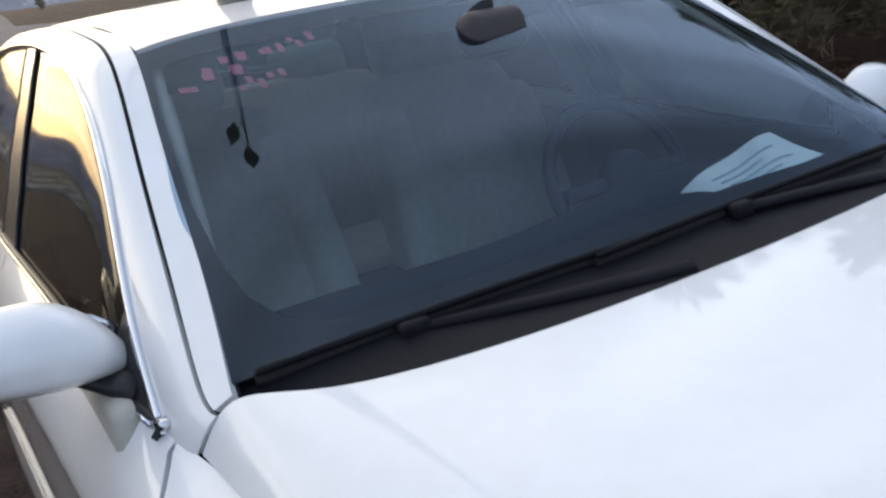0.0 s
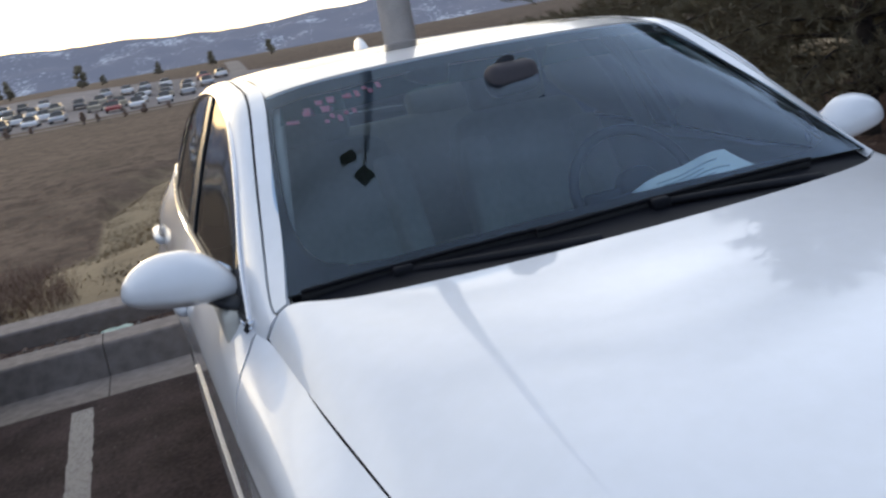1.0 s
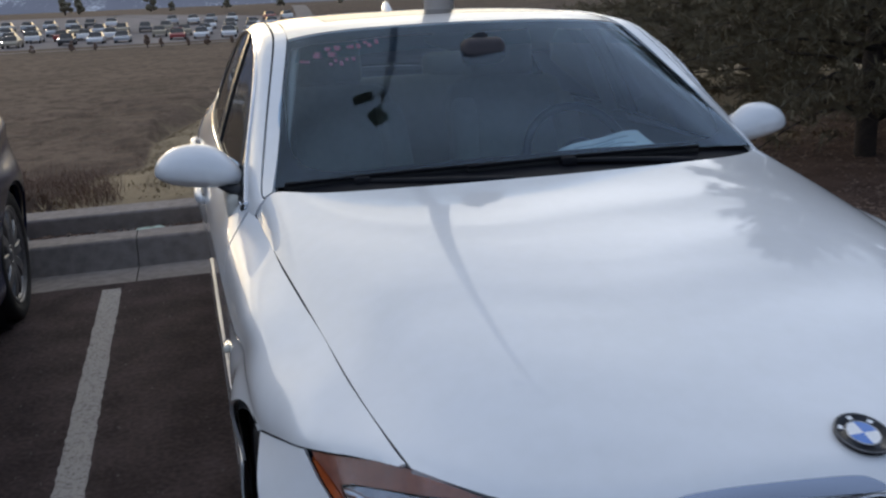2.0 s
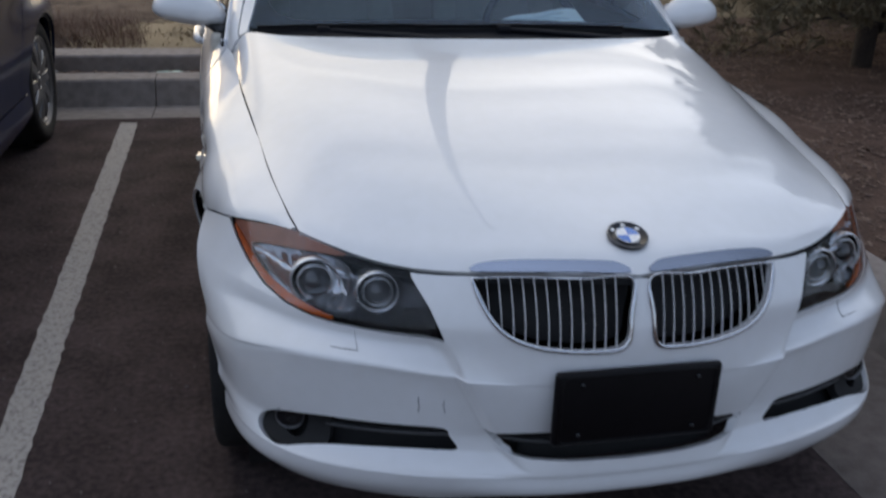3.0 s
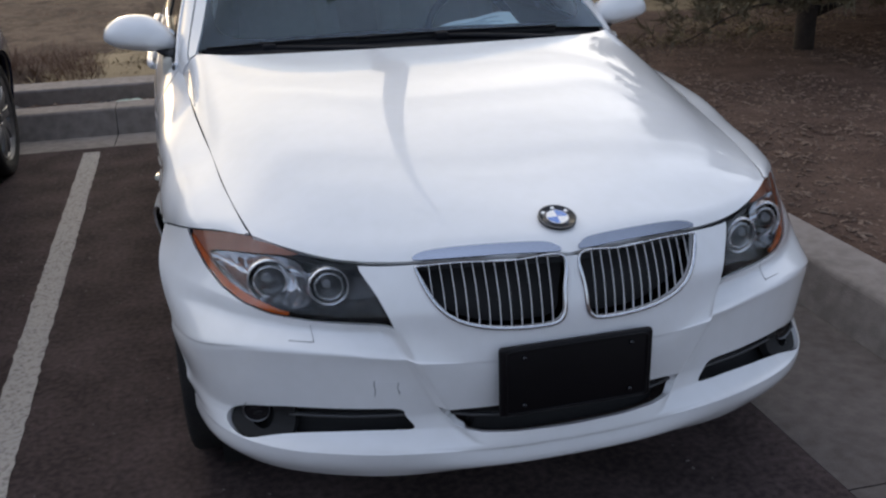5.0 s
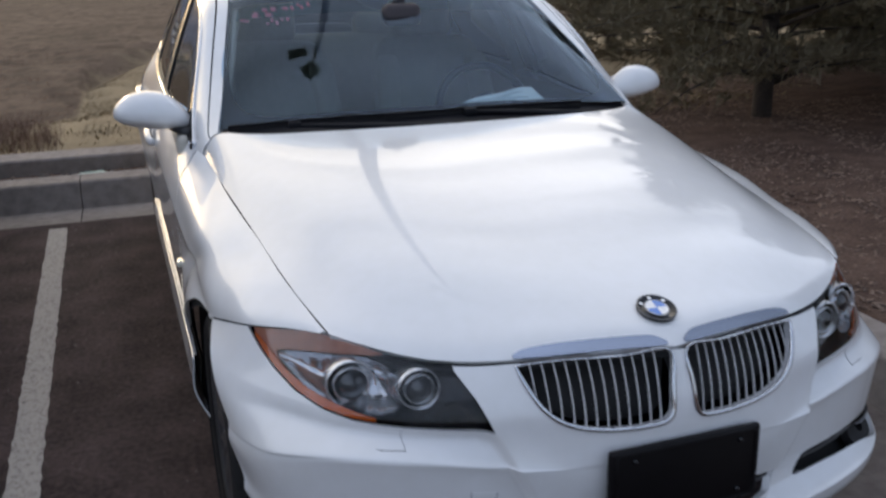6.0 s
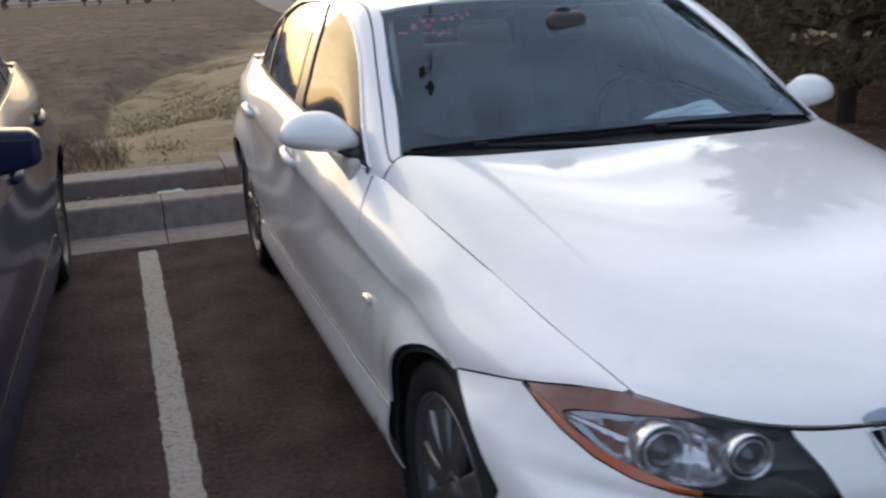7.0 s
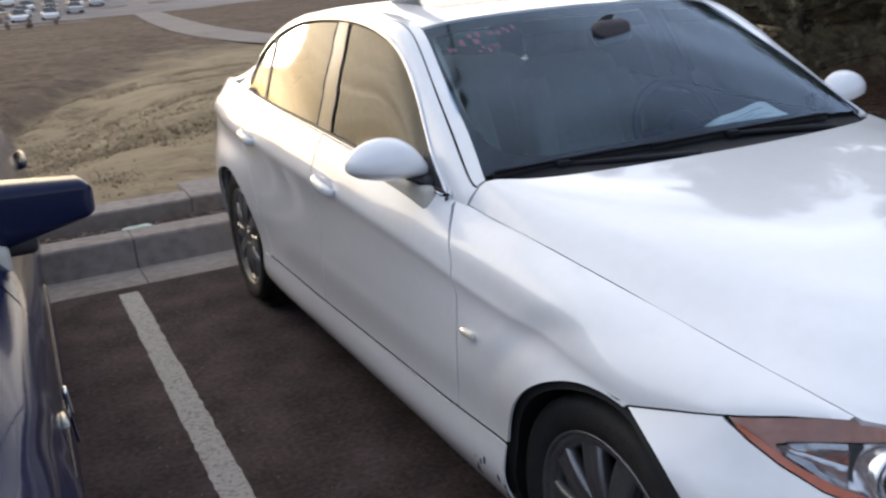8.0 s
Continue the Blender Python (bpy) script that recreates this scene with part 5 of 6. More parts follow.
def turf_material():
    """Brown field and pale dead-grass bank, grown into one another in patches."""
    m = bpy.data.materials.new("dead_turf")
    m.use_nodes = True
    nt = m.node_tree
    N, L = nt.nodes.new, nt.links.new
    b = nt.nodes["Principled BSDF"]
    b.inputs["Roughness"].default_value, b.inputs["Specular IOR Level"].default_value = 0.95, 0.1
    co = N("ShaderNodeTexCoord")

    def cloud(scale, detail, squeeze=(1, 1, 1), turn=0.0):
        mp, n = N("ShaderNodeMapping"), N("ShaderNodeTexNoise")
        mp.inputs["Scale"].default_value, mp.inputs["Rotation"].default_value = squeeze, (0, 0, turn)
        n.inputs["Scale"].default_value, n.inputs["Detail"].default_value, n.inputs["Roughness"].default_value = scale, detail, 0.62
        L(co.outputs["Object"], mp.inputs["Vector"])
        L(mp.outputs[0], n.inputs["Vector"])
        return n.outputs["Fac"]

    def blend(fac, lo, hi, c0, c1):
        r = N("ShaderNodeMapRange")
        r.inputs["From Min"].default_value, r.inputs["From Max"].default_value = lo, hi
        L(fac, r.inputs["Value"])
        mx = N("ShaderNodeMix")
        mx.data_type = "RGBA"
        L(r.outputs[0], mx.inputs["Factor"])
        for c, s in ((c0, "A"), (c1, "B")):
            if isinstance(c, tuple):
                mx.inputs[s].default_value = (*c, 1)
            else:
                L(c, mx.inputs[s])
        return mx.outputs["Result"]
    fine = cloud(3.2, 8)
    field = blend(cloud(0.28, 9), 0.36, 0.64, (0.060, 0.041, 0.031), (0.122, 0.085, 0.064))
    field = blend(cloud(7.0, 7), 0.42, 0.74, field, (0.150, 0.110, 0.080))
    field = blend(cloud(1.7, 6, (1.0, 0.5, 1.0), -0.5), 0.47, 0.64, field, (0.050, 0.033, 0.026))
    bank = blend(cloud(0.8, 10, (1.0, 0.35, 1.0), 0.35), 0.40, 0.60, (0.135, 0.098, 0.064), (0.29, 0.225, 0.145))
    bank = blend(fine, 0.35, 0.62, bank, (0.26, 0.205, 0.13))
    cover = N("ShaderNodeAttribute")
    cover.attribute_name = "bank_cover"
    patch = N("ShaderNodeMath")
    patch.operation = "ADD"
    L(cover.outputs["Fac"], patch.inputs[0])
    L(cloud(0.55, 8), patch.inputs[1])
    L(blend(patch.outputs[0], 0.66, 1.34, field, bank), b.inputs["Base Color"])
    bp = N("ShaderNodeBump")
    bp.inputs["Strength"].default_value, bp.inputs["Distance"].default_value = 0.9, 0.03
    L(fine, bp.inputs["Height"])
    L(bp.outputs[0], b.inputs["Normal"])
    return m


TURF = turf_material()


def build_ground():
    xs = np.unique(np.concatenate([np.linspace(-14, 12, 150), np.sign(np.linspace(-1, 1, 80)) * np.abs(np.linspace(-1, 1, 80)) ** 3.2 * 3800]))
    ys = np.unique(np.concatenate([np.linspace(-6, 4.6, 22), np.linspace(4.6, 5.5, 19), np.linspace(5.5, 34, 150), np.abs(np.linspace(0, 1, 60)) ** 3 * 3900 + 34, -6 - np.linspace(0, 1, 14) ** 2 * 300]))
    X, Y = np.meshgrid(xs, ys, indexing="ij")
    Z = land(X, Y)
    rough = np.zeros_like(Z)
    for i in range(X.shape[0]):
        for j in range(X.shape[1]):
            if -14 < X[i, j] < 12 and 5.3 < Y[i, j] < 60:
                rough[i, j] = noise.noise((X[i, j] * 1.3, Y[i, j] * 1.1, 0)) * .05 + noise.noise((X[i, j] * .4, Y[i, j] * .35, 3)) * .10
            elif X[i, j] > 1.7 and Y[i, j] < 60 and X[i, j] < 14:
                rough[i, j] = noise.noise((X[i, j] * 2.3, Y[i, j] * 2.1, 0)) * .03
    Z = Z + rough * np.minimum(1, np.maximum(0, (Y - 5.3)) / 2 + (X > 1.7))
    n, m = X.shape
    V = np.stack([X, Y, Z], -1).reshape(-1, 3)
    F = [(i * m + j, (i + 1) * m + j, (i + 1) * m + j + 1, i * m + j + 1) for i in range(n - 1) for j in range(m - 1)]
    g = obj("ground", V, F, TURF, None)
    g.data.materials.append(SOIL)
    edge = bank_edge(X)
    cover = np.clip((edge - Y) / (2.2 + .30 * np.abs(Y)) + .5, 0, 1) * (X < 14)
    at = g.data.attributes.new("bank_cover", "FLOAT", "POINT")
    at.data.foreach_set("value", cover.reshape(-1).astype(np.float32))
    for p in g.data.polygons:
        c = p.center
        if (c.x > 1.5 and c.y < 7.5 and c.x < 16) or (4.8 < c.y < 5.2 and c.x < 1.6 and c.x > -20):
            p.material_index = 1
    return tagged(g, "dry brown field falling away to a ditch", "ground", kind="structure")


build_ground()


def build_pole():
    base = (.88, 5.46)
    pole = thing("light_pole", "tall grey parking light pole with two lamp heads", "light pole", at=(base[0], base[1], 0))
    part("footing", cyl_bm(.30, .30, .95, 28, pose(0, 0, -.15)), CONCRETE, pole)
    part("base_cover", cyl_bm(.17, .13, .10, 24, pose(0, 0, .80)), POLE, pole)
    part("shaft", cyl_bm(.108, .075, 9.9, 24, pose(0, 0, .85)), POLE, pole)
    for x, y, a in ((-.50, .02, 90), (-.24, -.70, 25)):
        arm = part("arm", tube([(0, 0, 10.6), (x * .45, y * .45, 10.68), (x * .8, y * .8, 10.70)], .032, seg=10), POLE, pole)
        part("lamp_head", box_bm((.36, .46, .15), (0, 0, 0), .035, 3), BLACK, arm, "dark shoebox lamp head", m=pose(x, y, 10.70, 0, 0, a))
    return pole


build_pole()


def build_mountains():
    """A far ridge with snow patches."""
    rng = random.Random(3)
    V, F = [], []
    n, rows = 260, 14
    for i in range(n + 1):
        az = radians(-75 + 150 * i / n)
        e = 2.55 + .55 * noise.noise((i * .045, 0, 1)) + .30 * noise.noise((i * .17, 2, 1)) + .12 * noise.noise((i * .5, 5, 1))
        e = max(1.6, e)
        for k in range(rows):
            t = k / (rows - 1)
            r = 3000 + 600 * t
            top = r * math.tan(radians(e)) * (t ** .8)
            top += 26 * noise.noise((i * .23, t * 4, 8)) * math.sin(math.pi * t) + 13 * noise.noise((i * .6, t * 8, 4)) * math.sin(math.pi * t)
            V.append((r * math.sin(az), r * math.cos(az), 4 + top))
    for i in range(n):
        for k in range(rows - 1):
            a = i * rows + k
            F.append((a, a + rows, a + rows + 1, a + 1))
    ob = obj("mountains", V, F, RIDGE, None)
    return tagged(ob, "distant blue-grey mountains with snow patches", "mountain", kind="structure")


# distance haze is mixed into the ridge's blue-grey base colour; the tint is snow
RIDGE = mat("haze_tinted_mountain", (0.25, 0.25, 0.285), 1.0, vary=0.5, scale=0.007, tint=(0.60, 0.61, 0.65), spread=(0.56, 0.62), spec=0.0)
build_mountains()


# ---------- planting, field and distance ----------
def blades(name, spots, material, label, category, height, width, count, seed, lean=.5):
    """Many thin bent blades at the given spots, as one mesh."""
    rng = random.Random(seed)
    V, F = [], []
    for x, y, s in spots:
        z = float(land(x, y)) - .03
        for _ in range(count):
            a = rng.uniform(0, 6.283)
            h, w = height * s * rng.uniform(.5, 1.15), width * rng.uniform(.6, 1.3)
            dx, dy = math.cos(a), math.sin(a)
            ox, oy = x + rng.uniform(-.07, .07) * (1 + s), y + rng.uniform(-.07, .07) * (1 + s)
            l = lean * h * rng.uniform(.2, 1)
            k = len(V)
            V += [(ox - dy * w, oy + dx * w, z), (ox + dy * w, oy - dx * w, z), (ox + dx * l * .4 + dy * w * .6, oy + dy * l * .4 - dx * w * .6, z + h * .6), (ox + dx * l * .4 - dy * w * .6, oy + dy * l * .4 + dx * w * .6, z + h * .6), (ox + dx * l, oy + dy * l, z + h)]
            F += [(k, k + 1, k + 2, k + 3), (k + 3, k + 2, k + 4)]
    return tagged(obj(name, V, F, material, None, smooth=False), label, category, kind="stuff")


def scatter(n, x0, x1, y0, y1, seed, test):
    rng = random.Random(seed)
    out = []
    while len(out) < n:
        x, y = rng.uniform(x0, x1), y0 + (y1 - y0) * rng.random() ** 1.5
        if test(x, y, rng):
            out.append((x, y, rng.uniform(.6, 1.2)))
    return out


def mound(x, y):
    return y > 5.6 and y < bank_edge(x) and not (-.95 < x < -.5 and y < 8.7)


blades("grass", scatter(15000, -3.4, 5.5, 5.5, 30, 11, lambda x, y, r: mound(x, y)), GRASS, "flattened pale dead grass on the bank", "grass", .055, .008, 4, 12, lean=2.2)
blades("grass", scatter(5000, -14, 4, 5.6, 32, 13, lambda x, y, r: not mound(x, y) and not (-.95 < x < -.5 and y < 8.7)), WEED, "short brown dead grass over the field", "grass", .06, .006, 4, 14, lean=1.8)
blades("weeds", scatter(420, -5.5, -1.55, 5.5, 9.5, 15, lambda x, y, r: noise.noise((x * 1.1, y * .8, 7)) > -.16 and (x < -1.95 or y < 6.6)), WEED, "tall dry weeds behind the concrete edging", "weeds", .27, .0022, 26, 16, lean=1.3)
blades("weeds", scatter(120, -8.0, -3.2, 5.7, 11, 17, lambda x, y, r: noise.noise((x * .7, y * .6, 2)) > .1), GRASS, "tall pale weeds by the ditch", "weeds", .50, .004, 12, 18, lean=.5)


def chips(name, spots, material, label, category, size, seed, flat=.3):
    rng = random.Random(seed)
    V, F = [], []
    for x, y, z, s in spots:
        a, w, l, h = rng.uniform(0, 3.14), size * s * rng.uniform(.3, .7), size * s * rng.uniform(.7, 1.6), size * s * flat
        c, q = math.cos(a), math.sin(a)
        t = rng.uniform(-.4, .4)
        k = len(V)
        for dx, dy, dz in ((-l, -w, 0), (l, -w * .8, 0), (l * .9, w, 0), (-l * .8, w * .9, 0), (-l * .8, -w * .7, h), (l * .7, -w * .6, h), (l * .7, w * .7, h), (-l * .6, w * .7, h)):
            V.append((x + dx * c - dy * q, y + dx * q + dy * c, z + dz + t * dx))
        for f in ((0, 1, 5, 4), (1, 2, 6, 5), (2, 3, 7, 6), (3, 0, 4, 7), (4, 5, 6, 7)):
            F.append(tuple(k + i for i in f))
    return tagged(obj(name, V, F, material, None, smooth=False), label, category, kind="stuff")


def spots_on(n, x0, x1, y0, y1, seed, dz=.0):
    rng = random.Random(seed)
    return [(x, y, float(land(x, y)) + dz, rng.uniform(.5, 1.5)) for x, y in ((rng.uniform(x0, x1), rng.uniform(y0, y1)) for _ in range(n))]


chips("mulch", spots_on(16000, 1.63, 6.0, -.5, 7.0, 21, .003), CHIPS, "loose bark chips under the pines", "mulch", .0135, 22)
chips("litter", spots_on(900, -8, 1.4, 4.93, 5.13, 23, .004), CHIPS, "leaf litter and gravel in the planting strip", "litter", .018, 24)
chips("gravel", spots_on(420, -8, 1.4, 4.93, 5.13, 25, .004), STONES, "small stones in the planting strip", "gravel", .014, 26, .8)
rng_road = random.Random(31)
chips("grit", [(rng_road.uniform(-3, .7), rng_road.uniform(-1.5, 4.1), .001, rng_road.uniform(.3, 1)) for _ in range(900)], STONES, "loose grit on the asphalt", "grit", .0050, 32, .9)


def build_pine(name, height, radius, seed, label):
    rng = random.Random(seed)
    tree = thing(name, label, "tree")
    pts = [(.06 * math.sin(z * .9 + seed), .05 * math.cos(z * .7 + seed), z) for z in np.linspace(-.1, height, 16)]
    part("trunk", tube(pts, [.078 * (1 - .92 * i / 15) + .008 for i in range(16)], seg=12), BARK, tree)
    limbs = bmesh.new()
    V, F = [], []
    n = 92
    lists = []
    for i in range(n):
        z = .30 + (height - .45) * (i / n) ** 1.15
        a = i * 2.4 + rng.uniform(-.3, .3)
        r = radius * (1 - (z / height) ** 1.3) * rng.uniform(.65, 1.12) + .15
        droop = rng.uniform(-.22, .05) * r * (1.2 - z / height)
        line = [Vector((math.cos(a) * r * t, math.sin(a) * r * t, z + droop * t + .10 * r * math.sin(t * 3.1) + .12 * r * t * t)) for t in (0, .25, .5, .75, 1)]
        b = tube(line, [.020 * (1 - z / height) + .008, .013, .009, .006, .003], seg=5)
        lists.append(b)
        m = int(11 + r * 22)
        for _ in range(m):
            t = rng.uniform(.22, 1.05)
            j = min(3, int(t * 4))
            p = line[j].lerp(line[j + 1], min(1.1, t * 4 - j))
            side = rng.uniform(-1, 1) * .34 * r * (1.15 - t * .6)
            p = p + Vector((-math.sin(a) * side, math.cos(a) * side, rng.uniform(-.07, .09)))
            d = Vector((math.cos(a + rng.uniform(-.8, .8)), math.sin(a + rng.uniform(-.8, .8)), rng.uniform(.0, .7))).normalized()
            for _ in range(20):
                e = (d + Vector((rng.gauss(0, .6), rng.gauss(0, .6), rng.gauss(0, .6)))).normalized()
                l = rng.uniform(.08, .15)
                o = p + d * rng.uniform(-.06, .09)
                w = e.cross(Vector((rng.random(), rng.random(), rng.random()))).normalized() * .0055
                k = len(V)
                V += [o - w, o + w, o + e * l]
                F.append((k, k + 1, k + 2))
    for b in lists[:26]:
        part("limb", b, BARK, tree)
    tagged(part("upper_limbs", merge_bm(*lists[26:]), BARK, tree), kind="stuff")
    obj("crown", V, F, NEEDLES, tree, "dark green needle crown", smooth=False)
    return tree


pine = build_pine("pine_tree", 4.1, 1.95, 5, "dark green pine in a mulched bed with low limbs")
pine.location = (4.15, 4.85, .12)
for x, y, a, s in ((6.2, 4.4, 80, 1.05), (6.4, 9.0, 200, .95), (7.2, 7.4, 300, 1.15), (9.2, 5.6, 20, 1.2), (6.0, 10.8, 140, 1.0), (9.5, 10.0, 250, 1.2), (6.6, 1.6, 33, .95)):
    t = copy_thing(pine, pose(x, y, .12, 0, 0, a))
    t.scale = (s, s, s)
    tagged(t, "dark green pine among others in a mulched bed")


def strip(name, line, width, material, label, category, lift=.02):
    P = curve_pts([(x, y, 0) for x, y in line], 60)
    T = np.gradient(P, axis=0)
    T /= np.linalg.norm(T, axis=1, keepdims=True)
    V, F = [], []
    for p, t in zip(P, T):
        for s in np.linspace(-.5, .5, 5):
            x, y = p[0] - t[1] * s * width, p[1] + t[0] * s * width
            V.append((x, y, float(land(x, y)) + lift))
    for i in range(len(P) - 1):
        for k in range(4):
            F.append((i * 5 + k, i * 5 + k + 1, i * 5 + k + 6, i * 5 + k + 5))
    return tagged(obj(name, V, F, material, None), label, category, kind="structure")


strip("pavement", [(28.6, 250), (14.1, 105), (10.4, 66), (9.8, 48), (11.8, 35), (19, 22)], 3.0, PALEPATH, "pale path curving across the field", "path", .05)
strip("far_parking", [(-120, 150), (-40, 149), (6, 152), (17, 161)], 82, FARLOT, "distant car park", "car park", .03)


strip("pavement", [(-110, 97), (-40, 96), (-6, 96), (7, 99)], 2.6, PALEPATH, "pale pavement before the distant car park", "path", .05)


def build_far_car():
    """A small saloon far off: body, cabin and wheels."""
    c = thing("distant_car", "small parked car far across the field", "car", group="cars in the far car park")
    prof = [(-2.15, .35), (-2.2, .62), (-1.95, .80), (-1.0, .88), (.9, .92), (1.9, .90), (2.2, .78), (2.2, .35)]
    cab = [(-1.15, .86), (-.45, 1.38), (.75, 1.42), (1.55, .90)]
    for nm, pr, w0, w1, mt in (("body", prof, .88, .84, None), ("cabin", cab, .80, .62, GLOSSBLACK)):
        bm = bmesh.new()
        rows = [[bm.verts.new((s * (w0 if z < 1 else w1), y, z)) for y, z in pr] for s in (-1, 1)]
        k = len(pr)
        for i in range(k):
            bm.faces.new((rows[0][i], rows[0][(i + 1) % k], rows[1][(i + 1) % k], rows[1][i]))
        bm.faces.new(rows[0][::-1])
        bm.faces.new(rows[1])
        part(nm, bm, mt or PAINT, c, smooth=False)
    part("car_roof", box_bm((1.22, 1.15, .04), (0, .17, 1.42), .01), PAINT, c, smooth=False)
    for x in (-.8, .8):
        for y in (-1.35, 1.4):
            part("wheel", cyl_bm(.31, .31, .2, 12, pose(x - .1, y, .31, 0, 90, 0)), RUBBER, c)
    return c


FARPAINT = [PAINT] + [mat(n, c, .35, coat=.6) for n, c in (("silver_paint", (.45, .46, .48)), ("dark_grey_paint", (.05, .05, .055)), ("red_paint", (.30, .03, .03)), ("black_paint", (.012, .012, .014)), ("tan_paint", (.35, .30, .22)))]
first = build_far_car()
rng_far = random.Random(8)
k = 0
for row, yy in enumerate((114, 126, 139, 153)):
    for i in range(28 + row):
        x = -78 + i * 3.05 + rng_far.uniform(-.2, .2) + row * .8
        if rng_far.random() < .14:
            continue
        y = yy + rng_far.uniform(-.4, .4)
        m = pose(x, y, float(land(x, y)) + .04, 0, 0, 180 * (row % 2) + rng_far.uniform(-2, 2))
        if k == 0:
            c = first
            c.matrix_basis = m
        else:
            c = copy_thing(first, m)
        k += 1
        col = rng_far.choice((FARPAINT[0], FARPAINT[0], FARPAINT[0], FARPAINT[0], FARPAINT[0], FARPAINT[1], FARPAINT[1], FARPAINT[1], FARPAINT[2], FARPAINT[3], FARPAINT[5], FARPAINT[5]))
        for o in c.children:
            if o.name.startswith(("body", "car_roof")):
                o.material_slots[0].link = "OBJECT"
                o.material_slots[0].material = col


def build_far_tree(x, y, h, label, name="distant_tree", category="tree", leaf=NEEDLES):
    rng = random.Random(int(x * 7 + y))
    t = thing(name, label, category, at=(x, y, float(land(x, y))))
    part("trunk", cyl_bm(.045 * h, .02 * h, h * .5, 8), BARK, t)
    bms = []
    for i in range(26):
        a, r, z = rng.uniform(0, 6.28), h * .33 * rng.random() ** .5, h * rng.uniform(.22, .95)
        r *= 1.1 - z / h * .8
        bm = bmesh.new()
        bmesh.ops.create_icosphere(bm, subdivisions=1, radius=h * rng.uniform(.07, .14))
        for v in bm.verts:
            v.co *= rng.uniform(.7, 1.3)
        bmesh.ops.translate(bm, vec=(r * math.cos(a), r * math.sin(a), z), verts=bm.verts)
        bms.append(bm)
    part("crown", merge_bm(*bms), leaf, t, smooth=False)


for x, y, h in ((-10, 300, 7.5), (-30, 290, 6), (-35, 300, 7), (-4, 330, 4), (14, 320, 5), (30, 300, 5), (-60, 310, 6), (46, 280, 5)):
    build_far_tree(x, y, h, "dark distant tree before the mountains")
for x, y, h in ((-19, 91, 1.5), (-14.5, 90, 1.1), (-11.2, 91, 1.3), (-9.0, 90, 1.0), (-4.4, 91, 1.6), (-3.1, 90.5, 1.2), (-.6, 91, 1.1), (1.2, 90, 1.4), (3.6, 92, 1.0), (-26, 91, 1.3), (-31, 90, 1.5)):
    build_far_tree(x, y, h * .75, "low brown shrub before the distant car park", "shrub", "shrub", WEED)


# ---------- the blue car in the next bay ----------
blue = copy_thing(white_car, pose(-2.68, .02, 0))
tagged(blue, "dark navy blue sedan parked in the next bay", "car")
blue.scale = (1.0, 1.055, 1.02)
for o in list(blue.children_recursive):
    if o.material_slots and o.material_slots[0].material == PAINT:
        o.material_slots[0].link = "OBJECT"
        o.material_slots[0].material = NAVY
        if "label" in o:
            o["label"] = o["label"].replace("white ", "navy ")
for o in list(blue.children_recursive):
    if o.name.startswith(("mirror_shell", "mirror_glass", "mirror_arm", "badge", "grille_cap", "hinge_cap")):
        bpy.data.objects.remove(o)


def build_square_mirror(car, s):
    """A wedge-shaped housing with a rounded top edge and an upswept underside."""
    bm = box_bm((.245, .125, .130), (0, 0, 0), .030, 5)
    for v in bm.verts:
        u = min(1, max(0, (v.co.x * s + .1225) / .245))       # 0 at the car, 1 at the outer end
        if v.co.z < 0:
            v.co.z *= 1.45 - .85 * u
        else:
            v.co.z *= 1 - .35 * max(0, (u - .60) / .40) ** 2
        v.co.y *= 1 - .18 * u
        v.co.y -= .012 * (1 - u)
    at = pose(.912 * s, 1.665, 1.008, 0, 2 * s, 4 * s)
    shell = part("mirror_shell", bm, NAVY, car, "wedge-shaped navy mirror housing", m=at)
    part("mirror_foot", box_bm((.13, .085, .05), (-.085 * s, 0, -.088), .016, 3), BLACK, shell, m=at)
    part("mirror_glass", box_bm((.19, .006, .085), (.01 * s, .058, -.004), .003, 2), CHROME, shell, m=at)


for s in (1, -1):
    build_square_mirror(blue, s)
    part("fender_vent", box_bm((.012, .030, .135), (0, 0, 0), .005, 2), CHROME, blue, "upright chrome fender trim", m=pose(.884 * s, 1.285, .625, 8, -4 * s, 0))


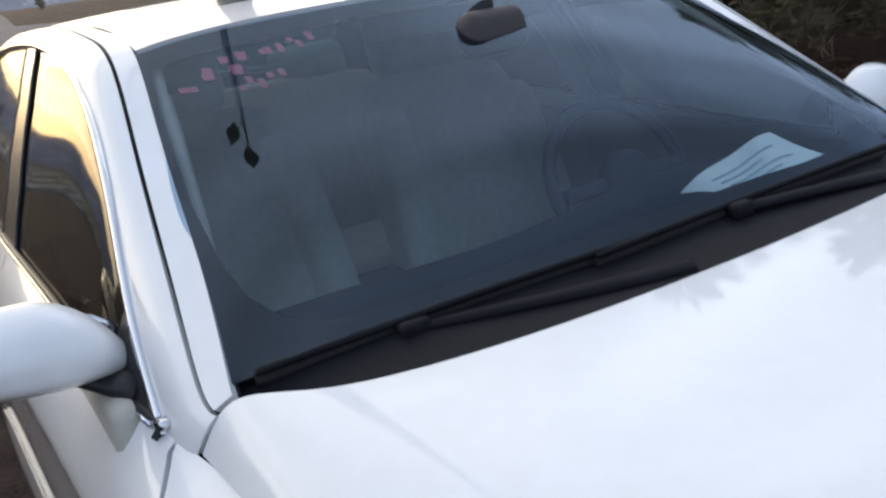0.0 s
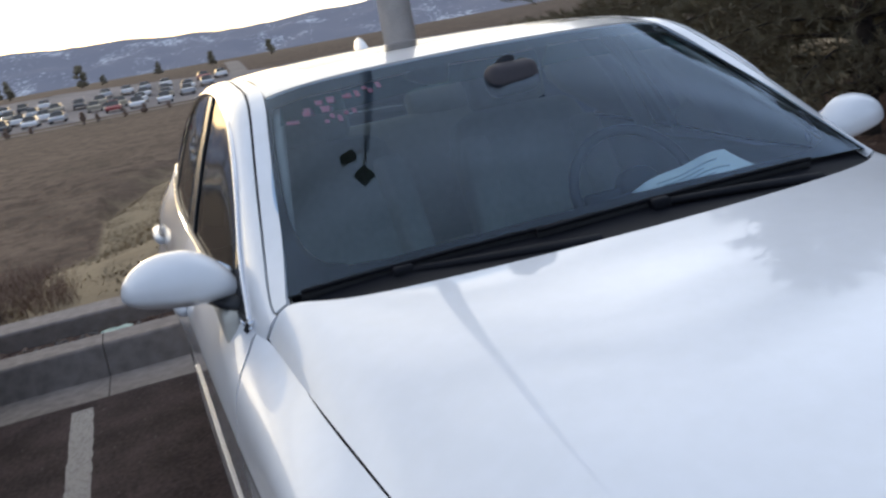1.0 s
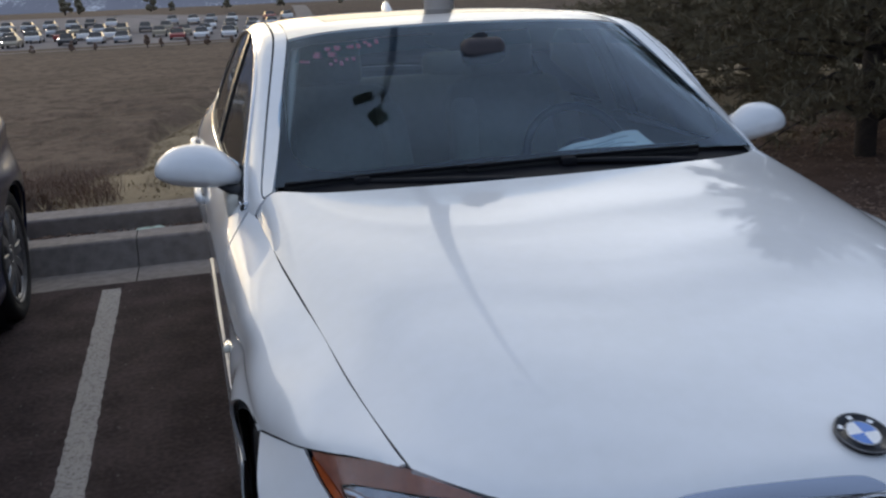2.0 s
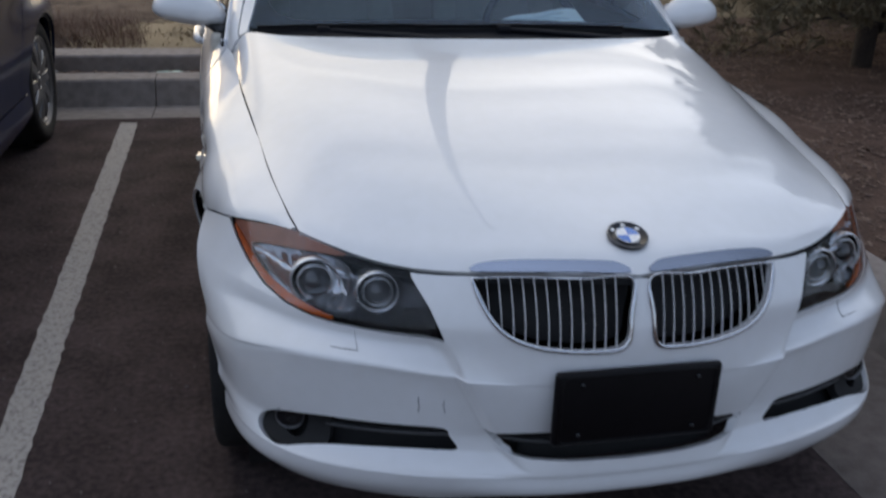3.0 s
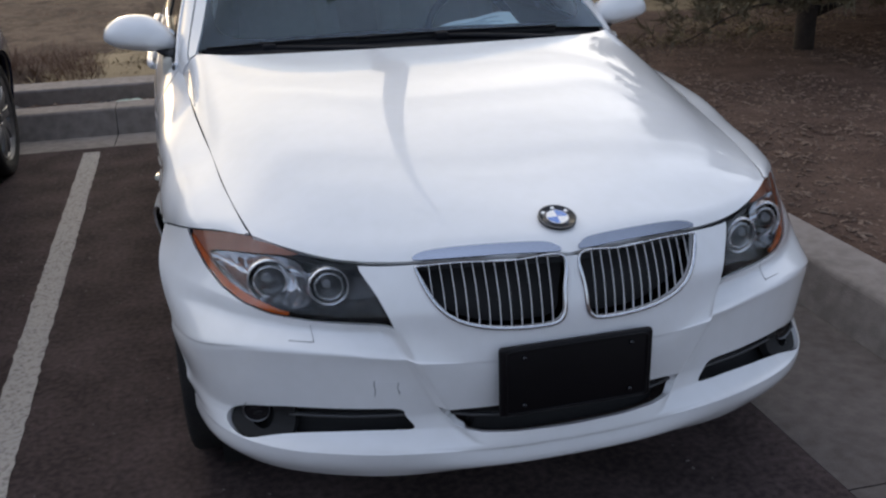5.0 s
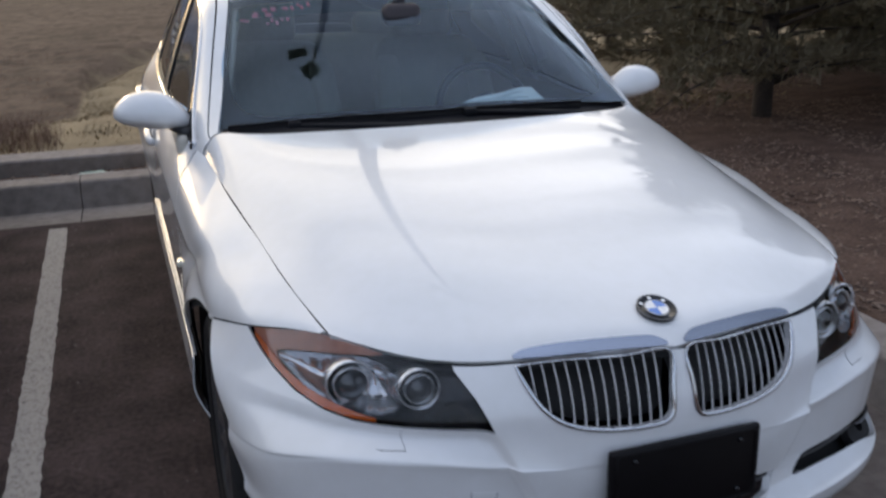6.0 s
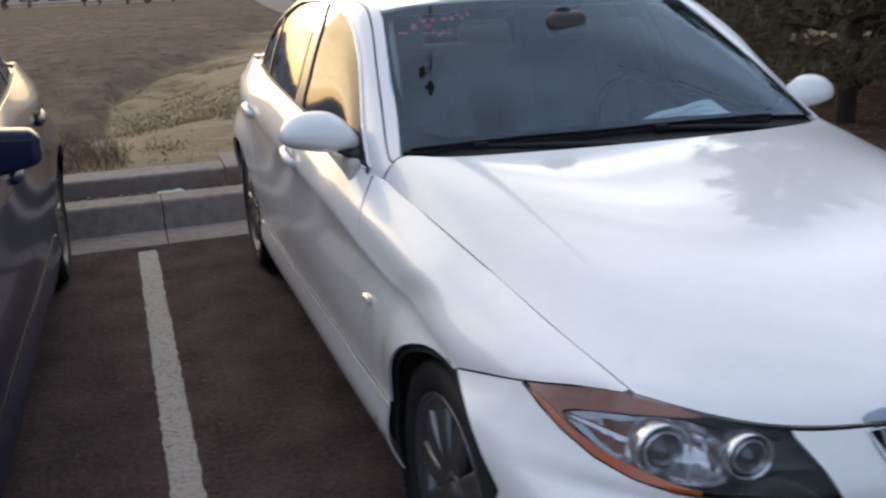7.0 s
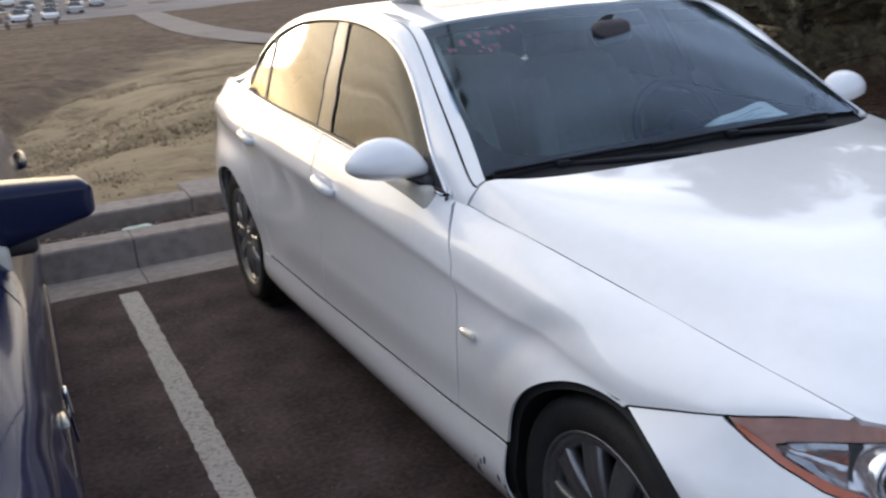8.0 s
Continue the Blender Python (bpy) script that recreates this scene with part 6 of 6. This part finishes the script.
# ---------- things in the white car ----------
def build_paper():
    V, F = [], []
    a, b, c, d = Vector((.385, 1.548, 1.030)), Vector((.398, 1.408, .992)), Vector((.150, 1.415, .994)), Vector((.095, 1.500, .996))
    n = 14
    for i in range(n + 1):
        for j in range(n + 1):
            u, v = i / n, j / n
            p = d.lerp(a, u).lerp(c.lerp(b, u), v)
            p.z += .012 * math.sin(u * 3.1) * (1 - v) + .004 * math.sin(u * 9 + v * 4)
            V.append(p)
    for i in range(n):
        for j in range(n):
            k = i * (n + 1) + j
            F.append((k, k + 1, k + n + 2, k + n + 1))
    p = tagged(obj("paper_sheet", V, F, PAPER, None), "pale sheet of paper lying on the dashboard", "paper")
    for i in range(5):
        row = [Vector(V[(2 + q) * (n + 1) + 4 + i * 2]) + Vector((0, 0, .0015)) for q in range(0, 10 - (i % 2) * 3)]
        part("printed_line", tube(row, .0015, seg=4), GREYINK, p)
    return p


GREYINK = mat("grey_ink", (.50, .57, .57), .8)
build_paper()


def build_marks():
    """Faded red writing inside the top of the windscreen: bars only."""
    P = SCREEN.reshape(-1, 3) * FLIP
    note = None
    for x, y, n, w in ((-.545, 1.885, 3, .030), (-.470, 1.838, 5, .011), (-.405, 1.900, 6, .012), (-.500, 1.905, 3, .022)):
        for k in range(n):
            q = P[((P[:, 0] - x - k * w * 1.5) ** 2 + (P[:, 1] - y - .010 * (k % 2)) ** 2).argmin()]
            bar = part("mark", box_bm((w, .014 + .006 * (k % 3), .001), (0, 0, 0)), PINK, note, smooth=False, m=Matrix.Translation((q[0], q[1] * 1.009 + .004, q[2] - .003)) @ pose(0, 0, 0, 31, 6, 0))
            if note is None:
                note = tagged(bar, "faded red marker writing on the windscreen", "writing")
                note.name = "windscreen_writing"


build_marks()


def build_scrap():
    """A crumpled bit of plastic among the leaf litter."""
    rng = random.Random(77)
    n = 8
    V, F = [], []
    for i in range(n + 1):
        for j in range(n + 1):
            u, v = i / n - .5, j / n - .5
            x, y = -1.23 + u * .17 + v * .03 + rng.uniform(-.006, .006), 4.985 + v * .08 - u * .02 + rng.uniform(-.006, .006)
            V.append((x, y, float(land(x, y)) + .016 + .016 * abs(noise.noise((u * 5, v * 5, 3))) + rng.uniform(0, .006)))
    for i in range(n):
        for j in range(n):
            if (i in (0, n - 1) and j in (0, n - 1)):
                continue
            k = i * (n + 1) + j
            F.append((k, k + n + 1, k + n + 2, k + 1))
    tagged(obj("plastic_scrap", V, F, SCRAP, None, smooth=False), "crumpled pale green plastic scrap on leaf litter", "litter")


SCRAP = mat("pale_green_film", (.50, .62, .52), .35, vary=.2, scale=40)
build_scrap()
